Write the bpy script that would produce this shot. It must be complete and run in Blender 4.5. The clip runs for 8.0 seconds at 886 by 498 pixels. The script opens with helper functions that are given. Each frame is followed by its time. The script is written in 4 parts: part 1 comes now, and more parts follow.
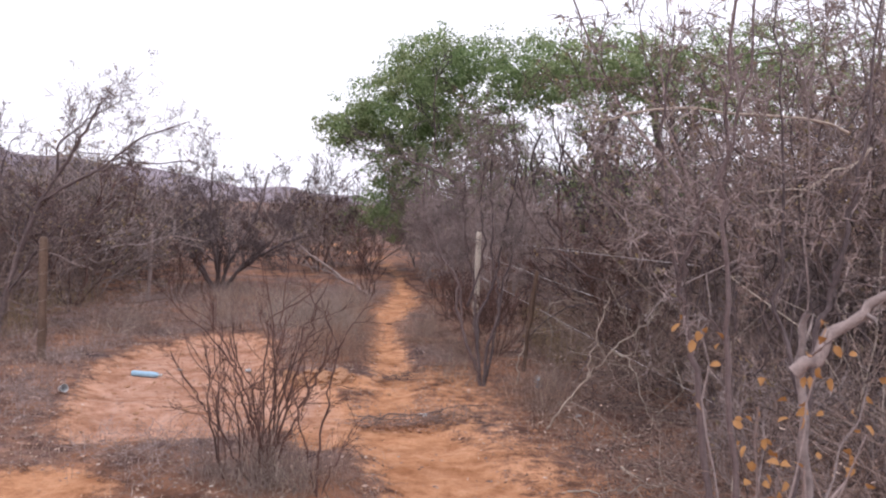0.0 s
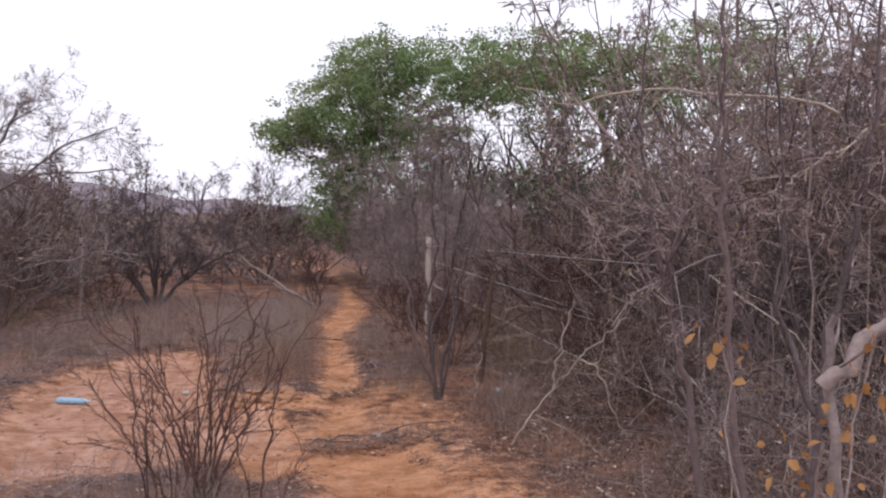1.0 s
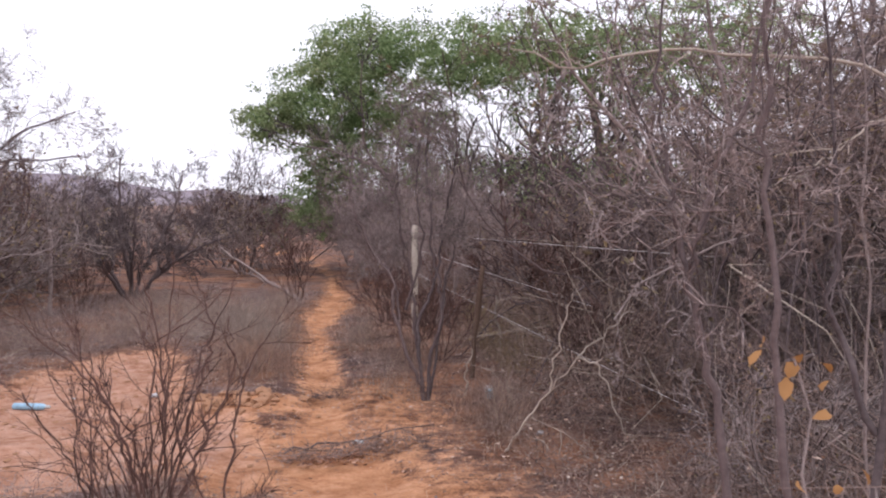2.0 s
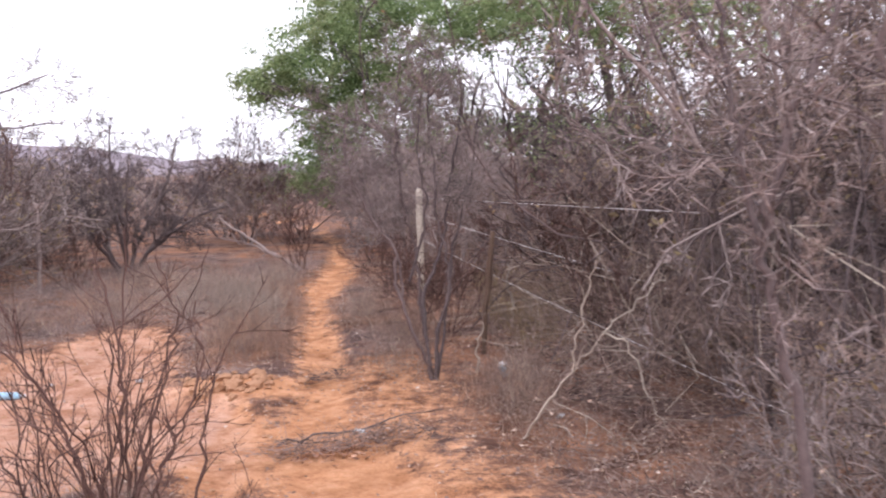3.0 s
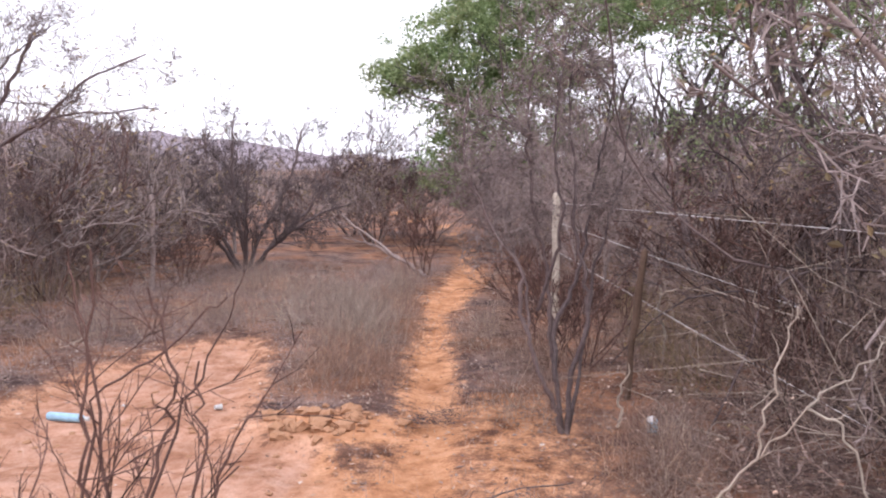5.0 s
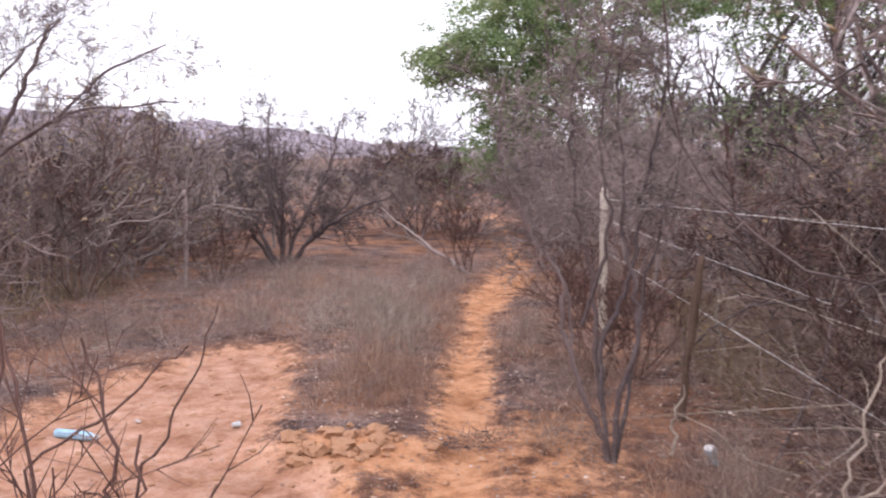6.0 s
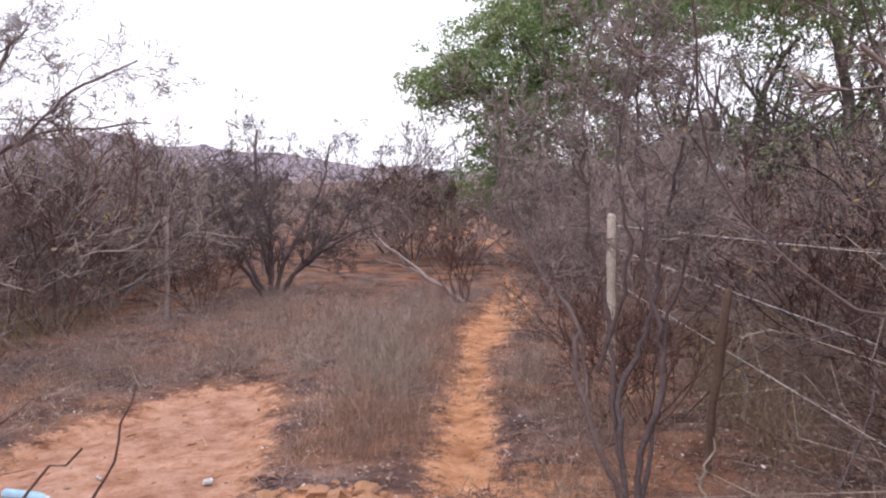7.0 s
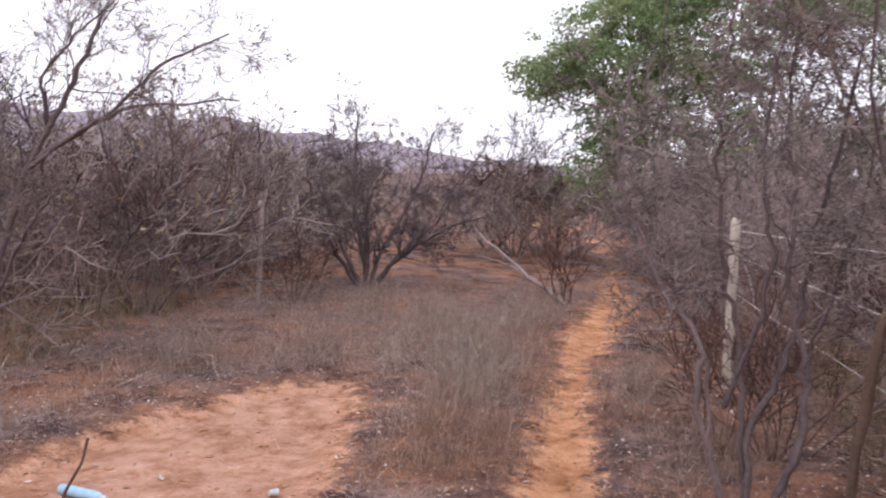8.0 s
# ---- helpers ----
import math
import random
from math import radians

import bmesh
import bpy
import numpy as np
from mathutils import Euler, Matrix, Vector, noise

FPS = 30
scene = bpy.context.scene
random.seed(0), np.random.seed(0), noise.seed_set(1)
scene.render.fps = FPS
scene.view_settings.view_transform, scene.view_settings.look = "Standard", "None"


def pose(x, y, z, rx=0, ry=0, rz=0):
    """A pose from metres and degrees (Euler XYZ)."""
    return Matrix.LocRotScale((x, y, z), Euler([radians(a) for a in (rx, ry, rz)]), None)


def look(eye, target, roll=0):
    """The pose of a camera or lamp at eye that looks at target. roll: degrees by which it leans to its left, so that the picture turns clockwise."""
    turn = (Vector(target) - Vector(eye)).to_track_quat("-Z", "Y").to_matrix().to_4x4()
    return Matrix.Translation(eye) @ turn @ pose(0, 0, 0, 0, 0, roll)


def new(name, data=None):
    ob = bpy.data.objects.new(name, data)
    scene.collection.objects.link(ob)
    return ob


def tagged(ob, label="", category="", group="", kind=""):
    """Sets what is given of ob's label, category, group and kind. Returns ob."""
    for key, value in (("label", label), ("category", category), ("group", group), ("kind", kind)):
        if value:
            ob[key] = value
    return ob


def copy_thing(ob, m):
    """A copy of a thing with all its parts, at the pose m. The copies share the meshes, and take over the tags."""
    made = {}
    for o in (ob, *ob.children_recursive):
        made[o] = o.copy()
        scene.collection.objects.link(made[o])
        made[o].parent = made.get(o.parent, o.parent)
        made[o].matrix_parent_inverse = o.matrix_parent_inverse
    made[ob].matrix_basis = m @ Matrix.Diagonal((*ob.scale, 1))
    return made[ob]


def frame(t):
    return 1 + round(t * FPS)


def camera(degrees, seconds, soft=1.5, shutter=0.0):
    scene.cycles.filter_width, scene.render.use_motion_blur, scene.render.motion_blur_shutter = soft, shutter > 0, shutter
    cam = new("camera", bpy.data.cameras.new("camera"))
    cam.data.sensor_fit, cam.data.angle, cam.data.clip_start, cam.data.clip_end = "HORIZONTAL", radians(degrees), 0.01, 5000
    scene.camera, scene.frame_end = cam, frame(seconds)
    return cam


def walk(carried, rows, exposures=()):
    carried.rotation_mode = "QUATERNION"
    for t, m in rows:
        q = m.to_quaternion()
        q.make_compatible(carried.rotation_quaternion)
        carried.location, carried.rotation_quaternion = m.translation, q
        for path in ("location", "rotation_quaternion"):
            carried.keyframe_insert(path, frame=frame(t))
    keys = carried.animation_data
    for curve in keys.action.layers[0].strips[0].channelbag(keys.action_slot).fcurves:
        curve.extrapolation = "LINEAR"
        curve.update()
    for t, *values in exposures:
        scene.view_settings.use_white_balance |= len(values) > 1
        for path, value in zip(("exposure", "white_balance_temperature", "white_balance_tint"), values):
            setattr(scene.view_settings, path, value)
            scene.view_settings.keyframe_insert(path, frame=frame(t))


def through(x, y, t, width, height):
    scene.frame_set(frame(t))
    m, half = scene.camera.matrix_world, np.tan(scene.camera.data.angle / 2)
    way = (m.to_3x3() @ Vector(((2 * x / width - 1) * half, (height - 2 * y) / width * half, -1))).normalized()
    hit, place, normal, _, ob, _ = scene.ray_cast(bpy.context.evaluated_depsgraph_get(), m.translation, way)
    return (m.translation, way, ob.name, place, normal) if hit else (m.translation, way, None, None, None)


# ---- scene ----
cam = camera(52.3, 8.0, 2.1, 0.4)
PATH = [
    (0, (0.288, -0.832, 1.713), (0.167, 1.162, 1.614), 1.8),
    (0.5, (0.242, -0.587, 1.689), (0.128, 1.409, 1.622), 1.5),
    (1, (0.224, -0.31, 1.673), (0.222, 1.688, 1.592), 0.3),
    (2.3, (0.249, 0.461, 1.642), (0.29, 2.456, 1.51), -0.7),
    (2.5, (0.25, 0.595, 1.633), (0.335, 2.587, 1.477), -0.7),
    (3, (0.269, 0.949, 1.628), (0.272, 2.94, 1.441), -1.7),
    (3.5, (0.263, 1.313, 1.605), (0.177, 3.302, 1.413), -2.0),
    (4, (0.248, 1.67, 1.593), (0.236, 3.66, 1.395), -2.1),
    (4.5, (0.268, 1.99, 1.615), (0.095, 3.973, 1.427), -0.8),
    (4.7, (0.269, 2.109, 1.615), (0.004, 4.083, 1.435), -0.4),
    (5.8, (0.284, 2.709, 1.678), (-0.06, 4.668, 1.472), -0.1),
    (6, (0.273, 2.825, 1.688), (-0.134, 4.772, 1.478), -0.5),
    (6.5, (0.228, 3.128, 1.695), (-0.24, 5.061, 1.486), -0.1),
    (7, (0.149, 3.405, 1.687), (-0.248, 5.359, 1.529), -0.8),
    (7.5, (0.089, 3.715, 1.683), (-0.415, 5.645, 1.536), -0.3),
    (8, (0.034, 3.983, 1.665), (-0.582, 5.878, 1.492), 1.4),
]
LIGHT = [(0.0, 0.28), (0.5, 0.12), (1.0, -0.04), (1.7, 0.1), (2.5, 0.5), (3.0, 0.72), (3.5, 0.66), (4.5, 0.74), (5.8, 0.65), (6.5, 0.61), (7.0, 0.43), (8.0, 0.4)]
walk(cam, [(t, look(e, g, r)) for t, e, g, r in PATH], [(t, stops, 6250, 13) for t, stops in LIGHT])

# ---- world and light ----
world = bpy.data.worlds.new("overcast_sky")
scene.world = world
world.use_nodes = True
wn, wl = world.node_tree.nodes, world.node_tree.links
wn.clear()
sky = wn.new("ShaderNodeTexSky")
sky.sky_type, sky.sun_disc = "NISHITA", False
sky.sun_elevation, sky.sun_rotation = radians(58), radians(200)
sky.air_density, sky.dust_density, sky.ozone_density = 1.0, 6.0, 1.0
cloud = wn.new("ShaderNodeMix")
cloud.data_type = "RGBA"
cloud.inputs[0].default_value = 0.8
cloud.inputs[7].default_value = (13.6, 13.2, 14.2, 1)
wl.new(sky.outputs[0], cloud.inputs[6])
bg = wn.new("ShaderNodeBackground")
bg.inputs[1].default_value = 0.1
wl.new(cloud.outputs[2], bg.inputs[0])
wo = wn.new("ShaderNodeOutputWorld")
wl.new(bg.outputs[0], wo.inputs[0])

sun_data = bpy.data.lights.new("sun", "SUN")
sun_data.energy, sun_data.angle, sun_data.color = 0.9, radians(25), (1.0, 0.96, 0.9)
sun = new("sun", sun_data)
sun.matrix_world = look((5, -12, 22), (0, 0, 0))


# ---- materials ----
def node_mat(name, rough=0.9, spec=0.2):
    m = bpy.data.materials.new(name)
    m.use_nodes = True
    nt = m.node_tree
    b = nt.nodes["Principled BSDF"]
    b.inputs["Roughness"].default_value = rough
    b.inputs["Specular IOR Level"].default_value = spec
    return m, nt, b


def noise_node(nt, scale, detail=5.0, rough=0.6, coord=None):
    n = nt.nodes.new("ShaderNodeTexNoise")
    n.inputs["Scale"].default_value = scale
    n.inputs["Detail"].default_value = detail
    n.inputs["Roughness"].default_value = rough
    if coord is not None:
        nt.links.new(coord, n.inputs["Vector"])
    return n


def ramp(nt, source, stops):
    r = nt.nodes.new("ShaderNodeValToRGB")
    e = r.color_ramp.elements
    while len(e) < len(stops):
        e.new(0.5)
    for el, (p, c) in zip(e, stops):
        el.position, el.color = p, (*c, 1)
    nt.links.new(source, r.inputs[0])
    return r.outputs[0]


def mix(nt, fac, a, b, mode="MIX"):
    m = nt.nodes.new("ShaderNodeMix")
    m.data_type, m.blend_type = "RGBA", mode
    for sock, v in ((m.inputs[0], fac), (m.inputs[6], a), (m.inputs[7], b)):
        if isinstance(v, (int, float)):
            sock.default_value = v
        elif isinstance(v, tuple):
            sock.default_value = (*v, 1)
        else:
            nt.links.new(v, sock)
    return m.outputs[2]


def math_node(nt, op, a, b=0.0):
    m = nt.nodes.new("ShaderNodeMath")
    m.operation = op
    for sock, v in zip(m.inputs, (a, b)):
        if isinstance(v, (int, float)):
            sock.default_value = v
        else:
            nt.links.new(v, sock)
    return m.outputs[0]


def bump(nt, b, height, strength, distance):
    n = nt.nodes.new("ShaderNodeBump")
    n.inputs["Strength"].default_value, n.inputs["Distance"].default_value = strength, distance
    nt.links.new(height, n.inputs["Height"])
    nt.links.new(n.outputs[0], b.inputs["Normal"])


def bark_mat(name, dark, light, spread=0.35):
    """Dry bark: streaks along the wood, lichen-pale patches, and a shift from plant to plant and twig to twig."""
    m, nt, b = node_mat(name, 0.88, 0.15)
    co = nt.nodes.new("ShaderNodeTexCoord").outputs["Object"]
    fine = noise_node(nt, 40, 4, 0.65, co)
    big = noise_node(nt, 3.0, 3, 0.5, co)
    geo = nt.nodes.new("ShaderNodeNewGeometry")
    info = nt.nodes.new("ShaderNodeObjectInfo")
    f = math_node(nt, "ADD", math_node(nt, "MULTIPLY", fine.outputs[0], 0.45), math_node(nt, "MULTIPLY", big.outputs[0], 0.35))
    f = math_node(nt, "ADD", f, math_node(nt, "MULTIPLY", geo.outputs["Random Per Island"], spread))
    f = math_node(nt, "ADD", f, math_node(nt, "MULTIPLY", info.outputs["Random"], 0.12))
    mid = tuple((p + q) / 2 for p, q in zip(dark, light))
    col = ramp(nt, f, [(0.44, dark), (0.66, mid), (0.9, light)])
    warm = math_node(nt, "MULTIPLY", info.outputs["Random"], 0.25)
    col = mix(nt, warm, col, mix(nt, 1.0, col, (1.12, 0.9, 0.8), "MULTIPLY"))
    nt.links.new(col, b.inputs["Base Color"])
    bump(nt, b, fine.outputs[0], 0.5, 0.01)
    return m


def leaf_mat(name, stops, through=0.25, patch=None):
    m, nt, b = node_mat(name, 0.6, 0.3)
    geo = nt.nodes.new("ShaderNodeNewGeometry")
    col = ramp(nt, geo.outputs["Random Per Island"], stops)
    if patch:
        co = nt.nodes.new("ShaderNodeTexCoord").outputs["Object"]
        n = noise_node(nt, 1.1, 4, 0.6, co)
        col = mix(nt, ramp(nt, n.outputs[0], [(0.42, (0, 0, 0)), (0.68, (0.85, 0.85, 0.85))]), col, mix(nt, 1.0, col, patch, "MULTIPLY"))
    nt.links.new(col, b.inputs["Base Color"])
    tr = nt.nodes.new("ShaderNodeBsdfTranslucent")
    nt.links.new(col, tr.inputs[0])
    mx = nt.nodes.new("ShaderNodeMixShader")
    mx.inputs[0].default_value = through
    out = nt.nodes["Material Output"]
    nt.links.new(b.outputs[0], mx.inputs[1])
    nt.links.new(tr.outputs[0], mx.inputs[2])
    nt.links.new(mx.outputs[0], out.inputs[0])
    return m


def plain_mat(name, col, rough=0.5, metal=0.0, vary=0.15, scale=30.0):
    m, nt, b = node_mat(name, rough, 0.4)
    co = nt.nodes.new("ShaderNodeTexCoord").outputs["Object"]
    n = noise_node(nt, scale, 5, 0.6, co)
    c = ramp(nt, n.outputs[0], [(0.3, tuple(v * (1 - vary) for v in col)), (0.7, tuple(min(1, v * (1 + vary)) for v in col))])
    nt.links.new(c, b.inputs["Base Color"])
    b.inputs["Metallic"].default_value = metal
    bump(nt, b, n.outputs[0], 0.2, 0.003)
    return m


BARK_GREY = bark_mat("grey_bark", (0.092, 0.073, 0.072), (0.43, 0.355, 0.34))
BARK_DARK = bark_mat("dark_bark", (0.042, 0.033, 0.036), (0.22, 0.174, 0.174))
BARK_RED = bark_mat("red_brown_bark", (0.036, 0.022, 0.021), (0.19, 0.112, 0.096))
BARK_PALE = bark_mat("bleached_wood", (0.17, 0.14, 0.12), (0.55, 0.48, 0.41))
BRUSH = bark_mat("dead_twig", (0.05, 0.036, 0.033), (0.3, 0.225, 0.2), 0.5)
POST_WOOD = bark_mat("weathered_post_wood", (0.13, 0.1, 0.08), (0.5, 0.43, 0.36))
POST_PALE = bark_mat("bleached_post_wood", (0.24, 0.2, 0.17), (0.66, 0.58, 0.5))
POST_DARK = bark_mat("charred_post_wood", (0.045, 0.032, 0.028), (0.21, 0.145, 0.11))
GREEN = leaf_mat("green_leaf", [(0.0, (0.13, 0.185, 0.085)), (0.5, (0.24, 0.33, 0.15)), (1.0, (0.4, 0.49, 0.26))], 0.6, (1.05, 0.85, 0.9))
OLIVE = leaf_mat("olive_leaf", [(0.0, (0.15, 0.115, 0.07)), (0.6, (0.27, 0.21, 0.12)), (1.0, (0.4, 0.28, 0.16))])
YELLOW = leaf_mat("yellow_leaf", [(0.0, (0.2, 0.085, 0.045)), (0.5, (0.35, 0.17, 0.06)), (1.0, (0.47, 0.28, 0.12))])
STRAW = leaf_mat("dry_grass", [(0.0, (0.2, 0.15, 0.135)), (0.55, (0.34, 0.265, 0.235)), (0.9, (0.46, 0.37, 0.31)), (1.0, (0.62, 0.54, 0.45))], 0.35, (1.15, 0.84, 0.66))
LITTER = leaf_mat("dead_leaf", [(0.0, (0.12, 0.082, 0.075)), (0.5, (0.25, 0.185, 0.165)), (0.85, (0.38, 0.27, 0.2)), (1.0, (0.58, 0.5, 0.45))], 0.05, (1.2, 0.78, 0.55))
WIRE = plain_mat("galvanised_wire", (0.6, 0.57, 0.56), 0.5, 0.6, 0.3, 60)
RUST = plain_mat("rusty_wire", (0.24, 0.19, 0.17), 0.7, 0.2, 0.3, 60)
BLUE = plain_mat("faded_blue_plastic", (0.27, 0.43, 0.56), 0.45, 0, 0.2)
CAN = plain_mat("pale_blue_can", (0.3, 0.45, 0.55), 0.4, 0.2, 0.3)
WHITE = plain_mat("dirty_white_plastic", (0.45, 0.46, 0.47), 0.5, 0, 0.2)
CLOD = plain_mat("orange_clod", (0.33, 0.18, 0.105), 0.95, 0, 0.35, 12)


def ground_mat():
    m, nt, b = node_mat("sandy_ground", 0.95, 0.1)
    co = nt.nodes.new("ShaderNodeTexCoord").outputs["Object"]
    bare = nt.nodes.new("ShaderNodeAttribute")
    bare.attribute_name = "bare"
    pale = nt.nodes.new("ShaderNodeAttribute")
    pale.attribute_name = "pale"
    n1, n2, n3 = noise_node(nt, 0.9, 6, 0.6, co), noise_node(nt, 7, 8, 0.7, co), noise_node(nt, 55, 6, 0.7, co)
    orange = ramp(nt, n2.outputs[0], [(0.3, (0.3, 0.137, 0.07)), (0.48, (0.48, 0.25, 0.135)), (0.68, (0.6, 0.35, 0.215))])
    pink = ramp(nt, n2.outputs[0], [(0.32, (0.27, 0.135, 0.085)), (0.46, (0.43, 0.245, 0.168)), (0.68, (0.55, 0.365, 0.285))])
    sand = mix(nt, pale.outputs["Fac"], orange, pink)
    crumbs = ramp(nt, n3.outputs[0], [(0.3, (0.72, 0.68, 0.66)), (0.6, (1.05, 1.0, 1.0))])
    sand = mix(nt, 0.8, sand, crumbs, "MULTIPLY")
    soil = ramp(nt, n2.outputs[0], [(0.3, (0.08, 0.054, 0.05)), (0.5, (0.19, 0.135, 0.122)), (0.7, (0.31, 0.225, 0.197))])
    soil = mix(nt, ramp(nt, n1.outputs[0], [(0.38, (0, 0, 0)), (0.58, (0.72, 0.72, 0.72))]), soil, (0.32, 0.165, 0.095))
    soil = mix(nt, 0.7, soil, ramp(nt, n3.outputs[0], [(0.35, (0.5, 0.48, 0.48)), (0.65, (1.15, 1.1, 1.1))]), "MULTIPLY")
    n0 = noise_node(nt, 2.3, 5, 0.65, co)
    soil = mix(nt, 1.0, soil, ramp(nt, n0.outputs[0], [(0.36, (0.42, 0.39, 0.42)), (0.5, (0.9, 0.86, 0.86)), (0.66, (1.4, 1.27, 1.15))]), "MULTIPLY")
    sand = mix(nt, 0.75, sand, ramp(nt, n0.outputs[0], [(0.36, (0.66, 0.55, 0.47)), (0.48, (1.0, 0.98, 0.96)), (0.68, (1.22, 1.22, 1.22))]), "MULTIPLY")
    edge = math_node(nt, "ADD", bare.outputs["Fac"], math_node(nt, "MULTIPLY", math_node(nt, "SUBTRACT", n2.outputs[0], 0.5), 1.3))
    edge = math_node(nt, "ADD", edge, math_node(nt, "MULTIPLY", math_node(nt, "SUBTRACT", n3.outputs[0], 0.5), 0.7))
    fac = ramp(nt, edge, [(0.36, (0, 0, 0)), (0.62, (1, 1, 1))])
    nt.links.new(mix(nt, fac, soil, sand), b.inputs["Base Color"])
    h = math_node(nt, "ADD", math_node(nt, "MULTIPLY", n2.outputs[0], 1.0), math_node(nt, "MULTIPLY", n3.outputs[0], 0.35))
    bump(nt, b, h, 0.75, 0.06)
    return m


def hill_mat():
    m, nt, b = node_mat("hazed_scrub_hill", 1.0, 0.0)
    co = nt.nodes.new("ShaderNodeTexCoord").outputs["Object"]
    n = noise_node(nt, 0.16, 8, 0.8, co)
    # scrub mottling, with the distance haze put in as pale grey-violet
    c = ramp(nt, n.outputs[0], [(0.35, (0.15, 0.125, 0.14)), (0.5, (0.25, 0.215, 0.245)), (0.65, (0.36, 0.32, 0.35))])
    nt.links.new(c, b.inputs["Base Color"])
    return m


GROUND, HILL = ground_mat(), hill_mat()


# ---- mesh helpers ----
def mesh_of(name, verts, faces, mat, smooth=False):
    me = bpy.data.meshes.new(name)
    me.from_pydata(np.asarray(verts).tolist(), [], faces if isinstance(faces, list) else np.asarray(faces).tolist())
    me.materials.append(mat)
    if smooth:
        me.shade_smooth()
    return me


def piece(name, me, parent=None, label=""):
    ob = new(name, me)
    if parent is not None:
        ob.parent = parent
    return tagged(ob, label)


def part(name, bm, material, parent, label=""):
    me = bpy.data.meshes.new(name)
    bm.to_mesh(me)
    bm.free()
    me.materials.append(material)
    return piece(name, me, parent, label)


def tubes(lines, sides=4):
    """Tapered tubes along polylines (points, radii): vertices and quads."""
    vs, fs, base = [], [], 0
    ring = np.arange(sides)
    ang = ring * 2 * math.pi / sides
    for pts, rad in lines:
        pts, rad = np.asarray(pts, float), np.asarray(rad, float)
        n = len(pts)
        tan = np.gradient(pts, axis=0)
        tan /= np.linalg.norm(tan, axis=1, keepdims=True) + 1e-9
        ref = np.array([0.31, 0.87, 0.38]) if abs(tan[0] @ [0.31, 0.87, 0.38]) < 0.85 else np.array([0.9, -0.3, 0.3])
        u = np.cross(tan, ref)
        u /= np.linalg.norm(u, axis=1, keepdims=True) + 1e-9
        w = np.cross(tan, u)
        v = pts[:, None] + rad[:, None, None] * (np.cos(ang)[None, :, None] * u[:, None] + np.sin(ang)[None, :, None] * w[:, None])
        vs.append(v.reshape(-1, 3))
        i = np.arange(n - 1)[:, None] * sides
        a, b = base + i + ring, base + i + (ring + 1) % sides
        fs.append(np.stack([a, b, b + sides, a + sides], -1).reshape(-1, 4))
        base += n * sides
    return np.concatenate(vs), np.concatenate(fs)


def blades(rng, at, length, width, up=0.7, bend=0.3):
    """Narrow bent strips rising from points: two quads each."""
    n = len(at)
    az = rng.uniform(0, 2 * math.pi, n)
    lean = rng.normal(0, 1, n) * (1 - up) * 1.4
    d = np.stack([np.cos(az) * np.sin(lean), np.sin(az) * np.sin(lean), np.abs(np.cos(lean))], -1)
    side = np.stack([-np.sin(az), np.cos(az), 0 * az], -1) * (np.asarray(width) / 2).reshape(-1, 1)
    L = np.asarray(length).reshape(-1, 1)
    out = np.stack([np.cos(az), np.sin(az), -0.4 + 0 * az], -1) * L * bend * rng.uniform(0, 1, (n, 1))
    p0, p1, p2 = at, at + d * L * 0.55, at + d * L + out
    p2[:, 2] = np.maximum(p2[:, 2], at[:, 2] + 0.004)
    v = np.stack([p0 - side, p0 + side, p1 - side * 0.8, p1 + side * 0.8, p2 - side * 0.15, p2 + side * 0.15], 1).reshape(-1, 3)
    i = np.arange(n)[:, None] * 6
    f = np.concatenate([i + [0, 1, 3, 2], i + [2, 3, 5, 4]], 0)
    return v, f


def leaf_quads(rng, at, length, width, droop=0.2):
    """Small pointed leaves with random turn: two triangles folded along the rib."""
    n = len(at)
    d = rng.normal(0, 1, (n, 3))
    d[:, 2] -= droop
    d /= np.linalg.norm(d, axis=1, keepdims=True)
    s = np.cross(d, rng.normal(0, 1, (n, 3)))
    s /= np.linalg.norm(s, axis=1, keepdims=True) + 1e-9
    up = np.cross(d, s)
    L, W = np.asarray(length).reshape(-1, 1), np.asarray(width).reshape(-1, 1)
    v = np.stack([at, at + d * L * 0.5 + s * W * 0.5 + up * W * 0.2, at + d * L, at + d * L * 0.5 - s * W * 0.5 + up * W * 0.2], 1)
    i = np.arange(n)[:, None] * 4
    return v.reshape(-1, 3), np.concatenate([i + [0, 1, 2], i + [0, 2, 3]], 0)


def unit(v):
    v = np.asarray(v, float)
    return v / (np.linalg.norm(v) + 1e-9)


